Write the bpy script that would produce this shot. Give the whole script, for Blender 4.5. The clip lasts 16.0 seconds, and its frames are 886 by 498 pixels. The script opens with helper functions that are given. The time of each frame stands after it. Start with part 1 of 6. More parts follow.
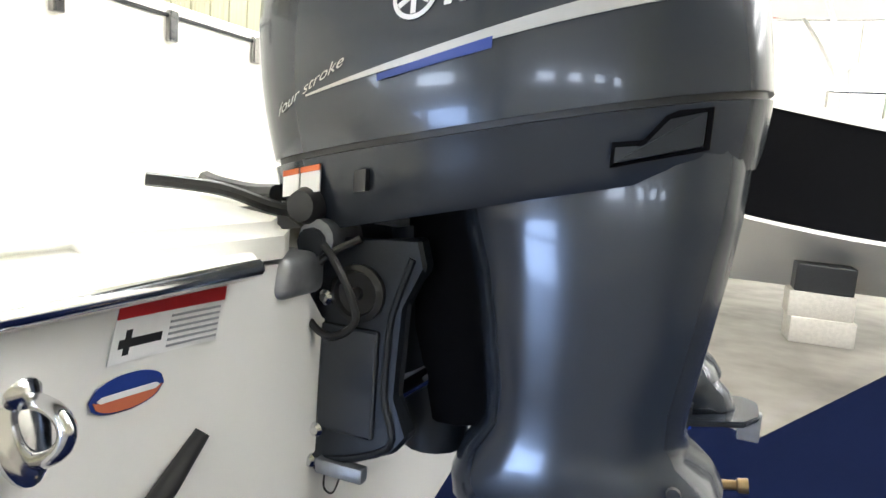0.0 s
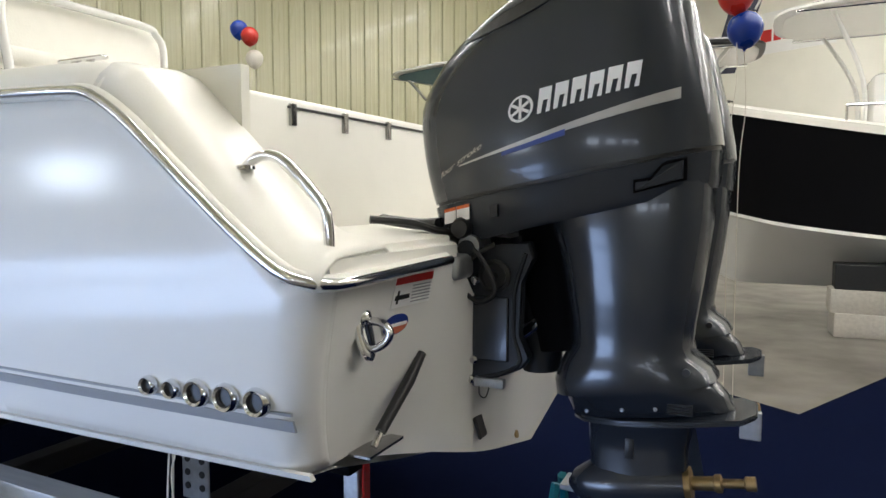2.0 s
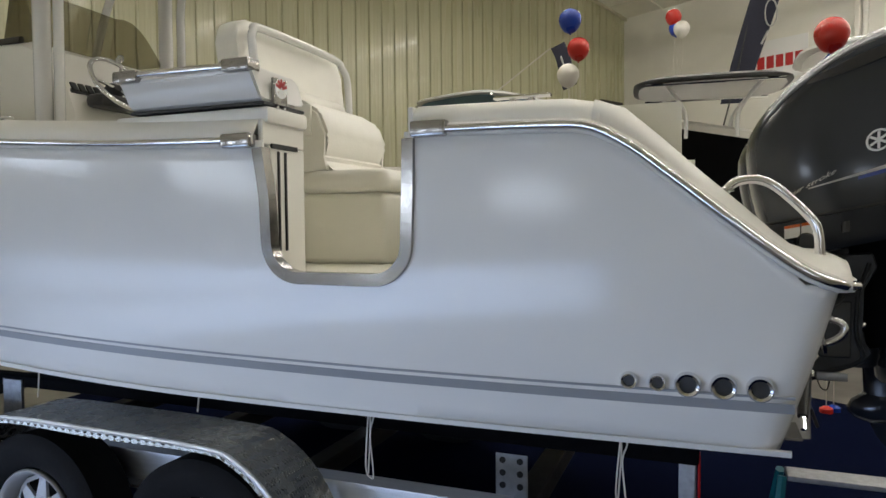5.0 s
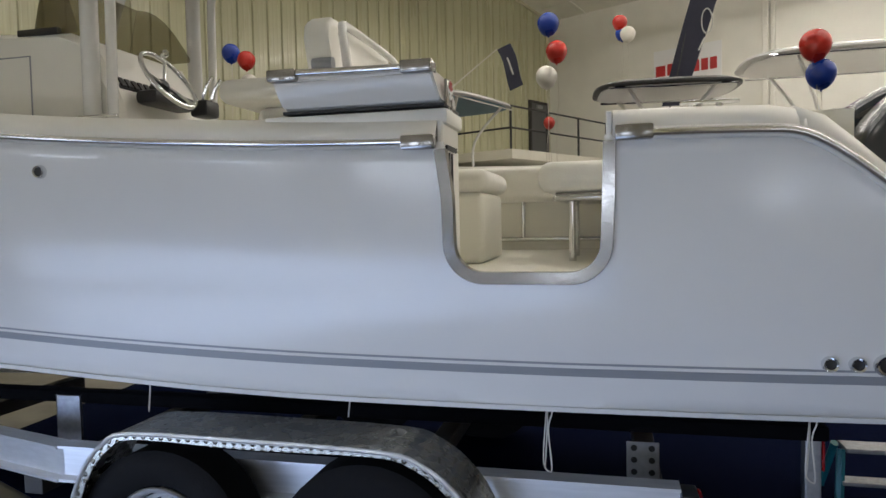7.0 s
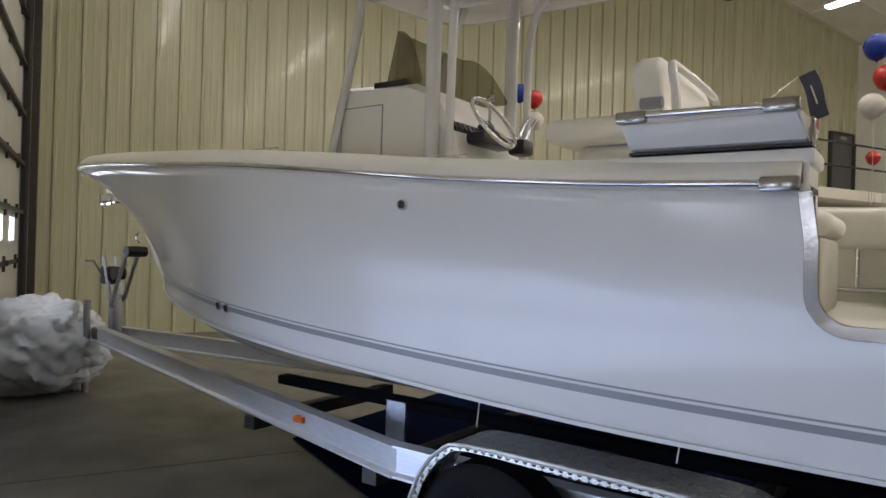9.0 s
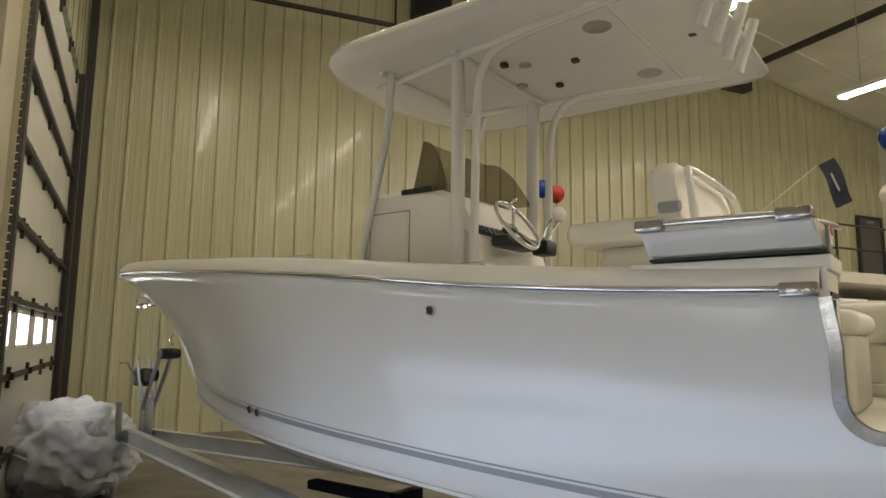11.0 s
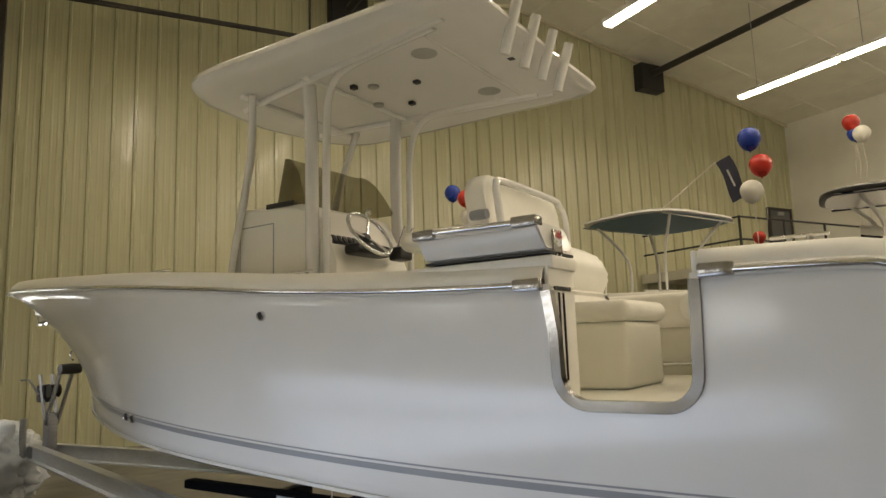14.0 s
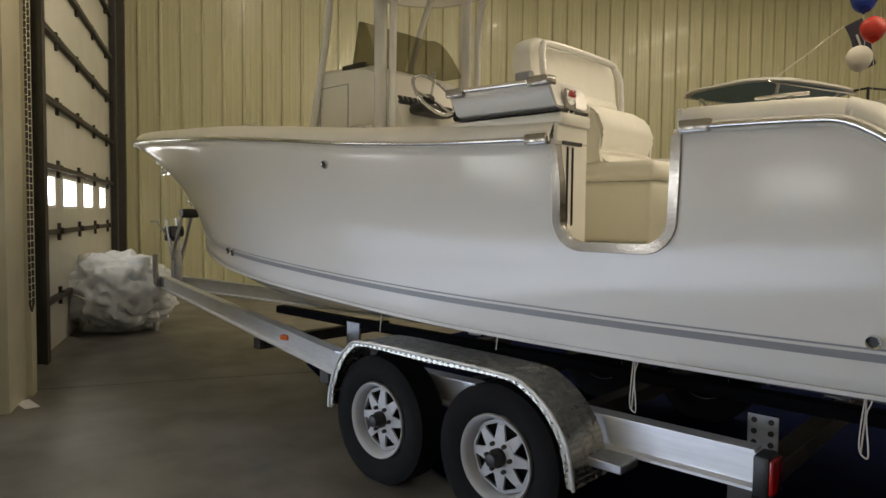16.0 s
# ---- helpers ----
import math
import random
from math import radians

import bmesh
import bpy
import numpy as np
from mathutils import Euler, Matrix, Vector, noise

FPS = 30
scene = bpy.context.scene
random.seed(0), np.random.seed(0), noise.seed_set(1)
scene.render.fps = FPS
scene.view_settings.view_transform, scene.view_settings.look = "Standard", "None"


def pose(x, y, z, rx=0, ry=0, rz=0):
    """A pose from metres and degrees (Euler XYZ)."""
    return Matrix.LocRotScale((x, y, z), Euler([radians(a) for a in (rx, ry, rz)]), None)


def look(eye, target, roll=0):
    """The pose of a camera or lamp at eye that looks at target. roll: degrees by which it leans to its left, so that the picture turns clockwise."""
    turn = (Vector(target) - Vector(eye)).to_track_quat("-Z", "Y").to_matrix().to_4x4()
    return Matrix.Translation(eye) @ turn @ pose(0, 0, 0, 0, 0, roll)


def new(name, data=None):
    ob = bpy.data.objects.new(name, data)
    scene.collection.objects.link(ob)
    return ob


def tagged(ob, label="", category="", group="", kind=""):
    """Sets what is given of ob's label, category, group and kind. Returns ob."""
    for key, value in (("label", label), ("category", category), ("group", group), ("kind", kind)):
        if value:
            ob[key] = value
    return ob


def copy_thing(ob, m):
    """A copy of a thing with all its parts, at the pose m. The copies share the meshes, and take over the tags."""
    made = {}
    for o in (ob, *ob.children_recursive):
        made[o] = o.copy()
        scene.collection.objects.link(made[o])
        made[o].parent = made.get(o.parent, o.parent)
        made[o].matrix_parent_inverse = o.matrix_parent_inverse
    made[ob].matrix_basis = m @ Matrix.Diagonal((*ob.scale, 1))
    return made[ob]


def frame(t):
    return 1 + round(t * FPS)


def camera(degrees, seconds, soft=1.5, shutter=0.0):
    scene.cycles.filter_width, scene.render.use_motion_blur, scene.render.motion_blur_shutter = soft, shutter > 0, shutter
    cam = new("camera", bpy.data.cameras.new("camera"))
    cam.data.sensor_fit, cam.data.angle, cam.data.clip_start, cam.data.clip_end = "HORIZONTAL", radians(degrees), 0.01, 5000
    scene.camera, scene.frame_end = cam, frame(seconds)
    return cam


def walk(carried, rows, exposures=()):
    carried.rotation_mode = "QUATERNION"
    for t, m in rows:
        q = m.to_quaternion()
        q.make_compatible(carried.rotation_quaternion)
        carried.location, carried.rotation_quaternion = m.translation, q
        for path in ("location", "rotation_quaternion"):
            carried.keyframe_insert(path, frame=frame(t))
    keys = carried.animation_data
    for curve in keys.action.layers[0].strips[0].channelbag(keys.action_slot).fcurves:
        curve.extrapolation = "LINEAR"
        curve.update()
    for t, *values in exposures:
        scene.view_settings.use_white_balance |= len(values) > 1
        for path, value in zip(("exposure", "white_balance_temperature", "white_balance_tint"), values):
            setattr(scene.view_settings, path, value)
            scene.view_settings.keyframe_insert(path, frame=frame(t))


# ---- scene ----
cam = camera(66.9, 16.0)
EXPOSURES = [(0.0, 1.65, 5550, 10), (0.7, 1.1, 5550, 10), (1.5, 0.65, 5650, 10), (3.0, -0.05, 5850, 10), (6.0, -0.4, 5950, 10), (8.5, -0.5, 5950, 16), (11.0, -0.47, 6800, 11), (12.0, -0.45, 7250, 10), (16.0, -0.55, 7300, 10)]
PATH = [
    (0, (0.024, 0.093, 1.536), (-0.711, 1.935, 1.28), 4.5),
    (0.5, (0.035, -0.268, 1.527), (-0.692, 1.568, 1.212), 2.4),
    (1, (0.159, -0.475, 1.533), (-0.607, 1.342, 1.2), 0.7),
    (1.5, (0.246, -0.579, 1.546), (-0.614, 1.205, 1.27), -0.8),
    (2, (0.205, -0.743, 1.538), (-0.67, 1.048, 1.382), -0.0),
    (2.5, (0.101, -0.997, 1.528), (-0.882, 0.74, 1.405), 0.7),
    (3, (-0.023, -1.122, 1.521), (-1.062, 0.584, 1.417), 0.8),
    (3.5, (-0.243, -1.251, 1.533), (-1.306, 0.441, 1.448), 0.1),
    (3.7, (-0.317, -1.302, 1.543), (-1.389, 0.384, 1.458), -0.3),
    (5.8, (-1.298, -1.776, 1.518), (-1.768, 0.166, 1.433), 0.1),
    (6, (-1.376, -1.844, 1.521), (-1.804, 0.108, 1.433), 0.3),
    (6.5, (-1.575, -1.836, 1.515), (-1.907, 0.133, 1.414), 0.1),
    (7, (-1.777, -1.836, 1.546), (-2.247, 0.106, 1.455), -1.2),
    (7.5, (-1.887, -1.909, 1.559), (-2.565, -0.029, 1.491), -0.6),
    (8, (-1.971, -1.972, 1.559), (-2.856, -0.179, 1.511), 0.7),
    (8.5, (-2.012, -1.999, 1.561), (-3.087, -0.312, 1.529), 1.7),
    (8.7, (-2.02, -2.002, 1.558), (-3.143, -0.347, 1.536), 2.1),
    (10.8, (-1.989, -2.077, 1.618), (-3.22, -0.517, 1.837), 1.2),
    (11, (-1.97, -2.087, 1.623), (-3.178, -0.517, 1.893), 0.7),
    (11.5, (-1.906, -2.108, 1.632), (-3.02, -0.487, 1.993), -0.8),
    (12, (-1.825, -2.063, 1.621), (-2.908, -0.434, 2.036), -1.2),
    (12.5, (-1.683, -1.923, 1.595), (-2.844, -0.325, 1.909), -0.8),
    (13, (-1.54, -1.891, 1.594), (-2.743, -0.315, 1.863), -0.6),
    (13.5, (-1.369, -1.968, 1.597), (-2.527, -0.361, 1.87), -1.6),
    (14, (-1.213, -2.006, 1.591), (-2.312, -0.358, 1.868), -2.0),
    (14.5, (-1.073, -1.927, 1.547), (-2.236, -0.313, 1.749), -1.1),
    (15, (-0.92, -1.863, 1.518), (-2.203, -0.329, 1.508), 0.6),
    (15.5, (-0.847, -1.911, 1.502), (-2.197, -0.436, 1.436), 1.0),
    (16, (-0.683, -2.073, 1.47), (-2.052, -0.618, 1.369), 0.6),
]
walk(cam, [(t, look(eye, target, roll)) for t, eye, target, roll in PATH], EXPOSURES)

# ---- light ----
world = bpy.data.worlds.new("hall_air")
scene.world = world
world.use_nodes = True
world.node_tree.nodes["Background"].inputs[0].default_value = (0.75, 0.85, 1.0, 1)
world.node_tree.nodes["Background"].inputs[1].default_value = 0.5

# daylight enters through the overhead-door windows and under door_3, assumed raised out of view
# hall axes: U runs along the overhead-door wall, V along the long steel wall
U = Vector((-0.885, 0.466, 0)).normalized()
V = Vector((0.466, 0.885, 0)).normalized()
CORNER = Vector((-13.5, 2.87, 0))
HALL = Matrix(((V.x, -U.x, 0, CORNER.x), (V.y, -U.y, 0, CORNER.y), (0, 0, 1, 0), (0, 0, 0, 1)))  # local x along long wall, local y into hall


def area(name, m, w, h, power, colour):
    d = bpy.data.lights.new(name, "AREA")
    d.shape, d.size, d.size_y, d.energy, d.color = "RECTANGLE", w, h, power, colour
    ob = new(name, d)
    ob.matrix_world = m
    return ob


# ---- materials ----
def mat(name, base, rough=0.5, metal=0.0, grain=0.0, scale=20.0, bump=0.0, bump_scale=60.0, dark=None, coat=0.0, stain=0.0, stain_scale=1.3, spec=0.5, emit=0.0, aniso=None, island=0.0):
    m = bpy.data.materials.new(name)
    m.use_nodes = True
    nt = m.node_tree
    b = nt.nodes["Principled BSDF"]
    b.inputs["Roughness"].default_value = rough
    b.inputs["Metallic"].default_value = metal
    b.inputs["Coat Weight"].default_value = coat
    b.inputs["Coat Roughness"].default_value = 0.05
    b.inputs["Specular IOR Level"].default_value = spec
    b.inputs["Base Color"].default_value = (*base, 1)
    if emit:
        b.inputs["Emission Color"].default_value = (*base, 1)
        b.inputs["Emission Strength"].default_value = emit
    tc = nt.nodes.new("ShaderNodeTexCoord")
    if grain or stain:
        dk = dark or tuple(c * 0.6 for c in base)
        n1 = nt.nodes.new("ShaderNodeTexNoise")
        n1.inputs["Scale"].default_value, n1.inputs["Detail"].default_value = scale, 6
        n2 = nt.nodes.new("ShaderNodeTexNoise")
        n2.inputs["Scale"].default_value, n2.inputs["Detail"].default_value = stain_scale, 4
        if aniso:
            mp = nt.nodes.new("ShaderNodeMapping")
            mp.inputs["Scale"].default_value = aniso
            nt.links.new(tc.outputs["Object"], mp.inputs[0])
            nt.links.new(mp.outputs[0], n1.inputs[0])
        else:
            nt.links.new(tc.outputs["Object"], n1.inputs[0])
        nt.links.new(tc.outputs["Object"], n2.inputs[0])
        mx = nt.nodes.new("ShaderNodeMix")
        mx.data_type = "RGBA"
        mx.inputs[6].default_value, mx.inputs[7].default_value = (*base, 1), (*dk, 1)
        a1 = nt.nodes.new("ShaderNodeMapRange")
        a1.inputs[1].default_value, a1.inputs[2].default_value, a1.inputs[4].default_value = 0.35, 0.75, grain
        a2 = nt.nodes.new("ShaderNodeMapRange")
        a2.inputs[1].default_value, a2.inputs[2].default_value, a2.inputs[4].default_value = 0.42, 0.75, stain
        ad = nt.nodes.new("ShaderNodeMath")
        ad.operation = "ADD"
        ad.use_clamp = True
        nt.links.new(n1.outputs["Fac"], a1.inputs[0])
        nt.links.new(n2.outputs["Fac"], a2.inputs[0])
        nt.links.new(a1.outputs[0], ad.inputs[0])
        nt.links.new(a2.outputs[0], ad.inputs[1])
        nt.links.new(ad.outputs[0], mx.inputs[0])
        nt.links.new(mx.outputs[2], b.inputs["Base Color"])
        r = nt.nodes.new("ShaderNodeMapRange")
        r.inputs[3].default_value, r.inputs[4].default_value = max(rough - 0.06, 0.02), min(rough + 0.1, 1)
        nt.links.new(n1.outputs["Fac"], r.inputs[0])
        nt.links.new(r.outputs[0], b.inputs["Roughness"])
    if bump:
        n3 = nt.nodes.new("ShaderNodeTexNoise")
        n3.inputs["Scale"].default_value, n3.inputs["Detail"].default_value = bump_scale, 4
        nt.links.new(tc.outputs["Object"], n3.inputs[0])
        bp = nt.nodes.new("ShaderNodeBump")
        bp.inputs["Strength"].default_value, bp.inputs["Distance"].default_value = bump, 0.01
        nt.links.new(n3.outputs["Fac"], bp.inputs["Height"])
        nt.links.new(bp.outputs[0], b.inputs["Normal"])
    return m


GEL = mat("white_gelcoat", (0.80, 0.79, 0.77), 0.12, grain=0.05, scale=3, stain=0.05, stain_scale=0.8)
DECK = mat("cream_deck", (0.86, 0.84, 0.78), 0.35, grain=0.06, scale=8, stain=0.06, bump=0.05, bump_scale=200)
LINER = mat("cockpit_liner", (0.85, 0.83, 0.74), 0.4, grain=0.06, scale=6, stain=0.08, bump=0.04, bump_scale=120)
VINYL = mat("white_vinyl", (0.85, 0.83, 0.76), 0.45, grain=0.08, scale=12, bump=0.12, bump_scale=90, stain=0.05)
CHROME = mat("polished_stainless", (0.75, 0.75, 0.76), 0.10, 1.0, grain=0.15, scale=40)
BRUSHED = mat("brushed_stainless", (0.36, 0.35, 0.34), 0.17, 1.0, grain=0.3, scale=30, bump=0.05)
ALU = mat("trailer_aluminium", (0.78, 0.79, 0.81), 0.32, 0.6, grain=0.3, scale=9, stain=0.3, bump=0.08, bump_scale=70, aniso=(0.6, 6, 6))
GALV = mat("galvanised_steel", (0.45, 0.46, 0.48), 0.45, 0.9, grain=0.5, scale=35, stain=0.3)
STRIPE = mat("grey_stripe", (0.30, 0.31, 0.33), 0.35, grain=0.05, scale=5)
ENGINE = mat("grey_engine_paint", (0.027, 0.032, 0.042), 0.22, 0.2, coat=0.3)
ENGINE2 = mat("dark_engine_casting", (0.014, 0.017, 0.023), 0.4, 0.2, grain=0.08, scale=20, bump=0.04, bump_scale=150)
BLACK = mat("black_plastic", (0.012, 0.012, 0.013), 0.4, grain=0.4, scale=50, dark=(0.03, 0.03, 0.03))
# near-black: shade of the engine gaps put into colour; also the bunk carpet
GAP = mat("gap_shade_and_bunk_black", (0.004, 0.004, 0.005), 0.9, grain=0.3, scale=30, spec=0.05)
BLACKHULL = mat("black_hull", (0.004, 0.004, 0.005), 0.35, grain=0.2, scale=4, dark=(0.006, 0.006, 0.007), spec=0.06)
RUBBER = mat("tyre_rubber", (0.008, 0.008, 0.009), 0.85, grain=0.5, scale=30, dark=(0.015, 0.0145, 0.014), bump=0.2, bump_scale=60, spec=0.2)
RIM = mat("white_wheel_steel", (0.46, 0.46, 0.47), 0.4, grain=0.3, scale=14, stain=0.3, stain_scale=6, dark=(0.3, 0.3, 0.3))
WHITE = mat("white_decal", (0.8, 0.8, 0.8), 0.4)
SILVER = mat("silver_decal", (0.45, 0.44, 0.42), 0.35, 0.4, grain=0.2, scale=20)
BLUE = mat("blue_decal", (0.02, 0.045, 0.25), 0.4)
RED = mat("red_decal", (0.45, 0.02, 0.02), 0.4)
REDLENS = mat("red_lens", (0.35, 0.01, 0.01), 0.15, grain=0.2, scale=60)
AMBER = mat("amber_lens", (0.6, 0.12, 0.02), 0.2, grain=0.2, scale=60)
BALLOON_R = mat("red_balloon_latex", (0.50, 0.03, 0.02), 0.25, grain=0.03, scale=4)
BALLOON_B = mat("blue_balloon_latex", (0.01, 0.04, 0.30), 0.25, grain=0.03, scale=4)
BALLOON_W = mat("white_balloon_latex", (0.72, 0.69, 0.62), 0.3, grain=0.03, scale=4)
STRING = mat("ribbon", (0.6, 0.56, 0.5), 0.6)
SHEET = mat("cream_steel_sheet", (0.54, 0.525, 0.345), 0.26, 0.0, grain=0.12, scale=1.2, stain=0.15, stain_scale=0.35, coat=0.2, aniso=(3, 3, 0.25))
WALLBOARD = mat("pale_wallboard", (0.80, 0.78, 0.71), 0.6, grain=0.08, scale=2, stain=0.12, bump=0.03)
PLASTER = mat("cream_wallboard", (0.66, 0.63, 0.54), 0.7, grain=0.1, scale=2, stain=0.15, bump=0.03)
TRIMP = mat("cream_trim", (0.60, 0.56, 0.42), 0.4, grain=0.15, scale=3, stain=0.2, stain_scale=2)
CEIL = mat("ceiling_vinyl", (0.80, 0.78, 0.69), 0.6, grain=0.15, scale=2, stain=0.2, bump=0.3, bump_scale=2)
DARKSTEEL = mat("dark_steel", (0.06, 0.055, 0.05), 0.5, 0.4, grain=0.4, scale=12, stain=0.3)
DOORPANEL = mat("door_panel", (0.62, 0.61, 0.55), 0.4, grain=0.12, scale=3, stain=0.2, stain_scale=1.0)
CARPET = mat("navy_carpet", (0.003, 0.0055, 0.022), 1.0, grain=0.6, scale=160, dark=(0.0015, 0.0025, 0.010), bump=0.5, bump_scale=300, stain=0.2, spec=0.02)
CONCBLOCK = mat("concrete_block", (0.50, 0.47, 0.42), 0.9, grain=0.4, scale=25, bump=0.5, bump_scale=80)
PLASTIC = mat("clear_plastic_sheet", (0.72, 0.76, 0.82), 0.22, grain=0.3, scale=5, stain=0.25, stain_scale=3, bump=0.25, bump_scale=7)
CORD = mat("white_cord", (0.6, 0.58, 0.54), 0.8)
BLUETOP = mat("blue_canvas", (0.10, 0.22, 0.30), 0.5, grain=0.2, scale=20)
NAVYFLAG = mat("navy_flag", (0.012, 0.013, 0.03), 0.7, grain=0.2, scale=30)
TEAL = mat("teal_fibreglass", (0.015, 0.15, 0.18), 0.4, grain=0.15, scale=20)
BRASS = mat("brass", (0.35, 0.25, 0.12), 0.4, 0.9, grain=0.4, scale=40)
DOORGREY = mat("grey_door_paint", (0.12, 0.12, 0.12), 0.5, grain=0.1, scale=5, stain=0.1)
CONSOLEGREY = mat("dark_dash", (0.02, 0.02, 0.022), 0.35, grain=0.2, scale=40)
FRONTBRIGHT = mat("daylight_glass", (0.9, 0.95, 1.0), 0.3, emit=7.0)
TUBEGLOW = mat("lamp_tube", (1.0, 0.91, 0.76), 0.4, emit=38.0)


def tread_plate():
    m = mat("tread_plate", (0.46, 0.44, 0.38), 0.25, 1.0, grain=0.3, scale=20, stain=0.2)
    nt = m.node_tree
    b = nt.nodes["Principled BSDF"]
    tc = nt.nodes.new("ShaderNodeTexCoord")
    hs = []
    for ang in (45, -45):
        mp = nt.nodes.new("ShaderNodeMapping")
        mp.inputs["Rotation"].default_value = (0, 0, radians(ang))
        mp.inputs["Scale"].default_value = (38, 100, 38)
        nt.links.new(tc.outputs["Object"], mp.inputs[0])
        v = nt.nodes.new("ShaderNodeTexVoronoi")
        v.inputs["Scale"].default_value, v.inputs["Randomness"].default_value = 1.0, 0.0
        nt.links.new(mp.outputs[0], v.inputs[0])
        r = nt.nodes.new("ShaderNodeMapRange")
        r.inputs[1].default_value, r.inputs[2].default_value, r.inputs[3].default_value, r.inputs[4].default_value = 0.15, 0.4, 1, 0
        nt.links.new(v.outputs["Distance"], r.inputs[0])
        hs.append(r)
    mx = nt.nodes.new("ShaderNodeMath")
    mx.operation = "MAXIMUM"
    nt.links.new(hs[0].outputs[0], mx.inputs[0])
    nt.links.new(hs[1].outputs[0], mx.inputs[1])
    bp = nt.nodes.new("ShaderNodeBump")
    bp.inputs["Strength"].default_value, bp.inputs["Distance"].default_value = 1.0, 0.008
    nt.links.new(mx.outputs[0], bp.inputs["Height"])
    nt.links.new(bp.outputs[0], b.inputs["Normal"])
    return m


TREAD = tread_plate()


def concrete():
    m = mat("concrete_floor", (0.19, 0.175, 0.155), 0.36, grain=0.5, scale=2.5, dark=(0.065, 0.058, 0.05), stain=0.85, stain_scale=0.9, bump=0.05, bump_scale=25)
    return m


CONC = concrete()


# ---- mesh helpers ----
def mesh_of(name, bm, material, smooth=None):
    bmesh.ops.recalc_face_normals(bm, faces=bm.faces)
    me = bpy.data.meshes.new(name)
    bm.to_mesh(me)
    bm.free()
    me.materials.append(material)
    if smooth is not None:
        me.shade_smooth()
        me.set_sharp_from_angle(angle=radians(smooth))
    return me


def part(name, bm, material, parent=None, label="", smooth=40):
    ob = new(name, mesh_of(name, bm, material, smooth))
    if parent is not None:
        ob.parent = parent
    if label:
        tagged(ob, label)
    return ob


def thing(name, label, category, group="", kind="", at=(0, 0, 0), rz=0):
    e = new(name)
    e.matrix_world = pose(*at, 0, 0, rz)
    e.empty_display_size = 0.1
    return tagged(e, label, category, group, kind)


def box(bm, x0, x1, y0, y1, z0, z1, bevel=0.0, m=None, seg=1):
    r = bmesh.ops.create_cube(bm, size=1.0)
    vs = r["verts"]
    for v in vs:
        v.co = Vector(((x0 + x1) / 2 + v.co.x * (x1 - x0), (y0 + y1) / 2 + v.co.y * (y1 - y0), (z0 + z1) / 2 + v.co.z * (z1 - z0)))
    if m is not None:
        bmesh.ops.transform(bm, matrix=m, verts=vs)
    if bevel:
        es = list({e for v in vs for e in v.link_edges})
        bmesh.ops.bevel(bm, geom=es, offset=bevel, segments=seg, profile=0.5, affect="EDGES")
    return bm


def bx(x0, x1, y0, y1, z0, z1, bevel=0.0, m=None, seg=2):
    return box(bmesh.new(), x0, x1, y0, y1, z0, z1, bevel, m, seg)


def loft(bm, rings, closed=True, cap0=False, cap1=False):
    vs = [[bm.verts.new(p) for p in r] for r in rings]
    n = len(rings[0])
    for a, b in zip(vs, vs[1:]):
        for i in range(n if closed else n - 1):
            j = (i + 1) % n
            try:
                bm.faces.new((a[i], a[j], b[j], b[i]))
            except ValueError:
                pass
    if cap0:
        bm.faces.new(vs[0][::-1])
    if cap1:
        bm.faces.new(vs[-1])
    return vs


def tube(bm, pts, r, n=10, cap=True, flat=1.0):
    """A round rod along points; r a number or one a point."""
    pts = [Vector(p) for p in pts]
    rings = []
    up = Vector((0, 0, 1))
    prev = None
    for i, p in enumerate(pts):
        d = (pts[min(i + 1, len(pts) - 1)] - pts[max(i - 1, 0)]).normalized()
        if prev is None:
            a = d.cross(up) if abs(d.dot(up)) < 0.95 else d.cross(Vector((1, 0, 0)))
        else:
            a = prev - d * prev.dot(d)
        a.normalize()
        prev = a
        b = d.cross(a)
        rr = r[i] if isinstance(r, (list, tuple)) else r
        rings.append([p + a * math.cos(2 * math.pi * k / n) * rr + b * math.sin(2 * math.pi * k / n) * rr * flat for k in range(n)])
    loft(bm, rings, True, cap, cap)
    return bm


def tb(pts, r, n=10):
    return tube(bmesh.new(), pts, r, n)


def smooth_path(pts, n=6):
    """Catmull-Rom through points."""
    pts = [Vector(p) for p in pts]
    out = []
    for i in range(len(pts) - 1):
        p0, p1, p2, p3 = pts[max(i - 1, 0)], pts[i], pts[i + 1], pts[min(i + 2, len(pts) - 1)]
        for k in range(n):
            t = k / n
            out.append(0.5 * ((2 * p1) + (p2 - p0) * t + (2 * p0 - 5 * p1 + 4 * p2 - p3) * t * t + (3 * p1 - p0 - 3 * p2 + p3) * t ** 3))
    out.append(pts[-1])
    return out


def lathe(bm, prof, n=24, m=None):
    """prof: (radius, height) pairs about z."""
    rings = [[Vector((r * math.cos(2 * math.pi * k / n), r * math.sin(2 * math.pi * k / n), h)) for k in range(n)] for r, h in prof]
    if m is not None:
        rings = [[m @ p for p in r] for r in rings]
    loft(bm, rings, True, True, True)
    return bm


def lt(prof, n=24, m=None):
    return lathe(bmesh.new(), prof, n, m)


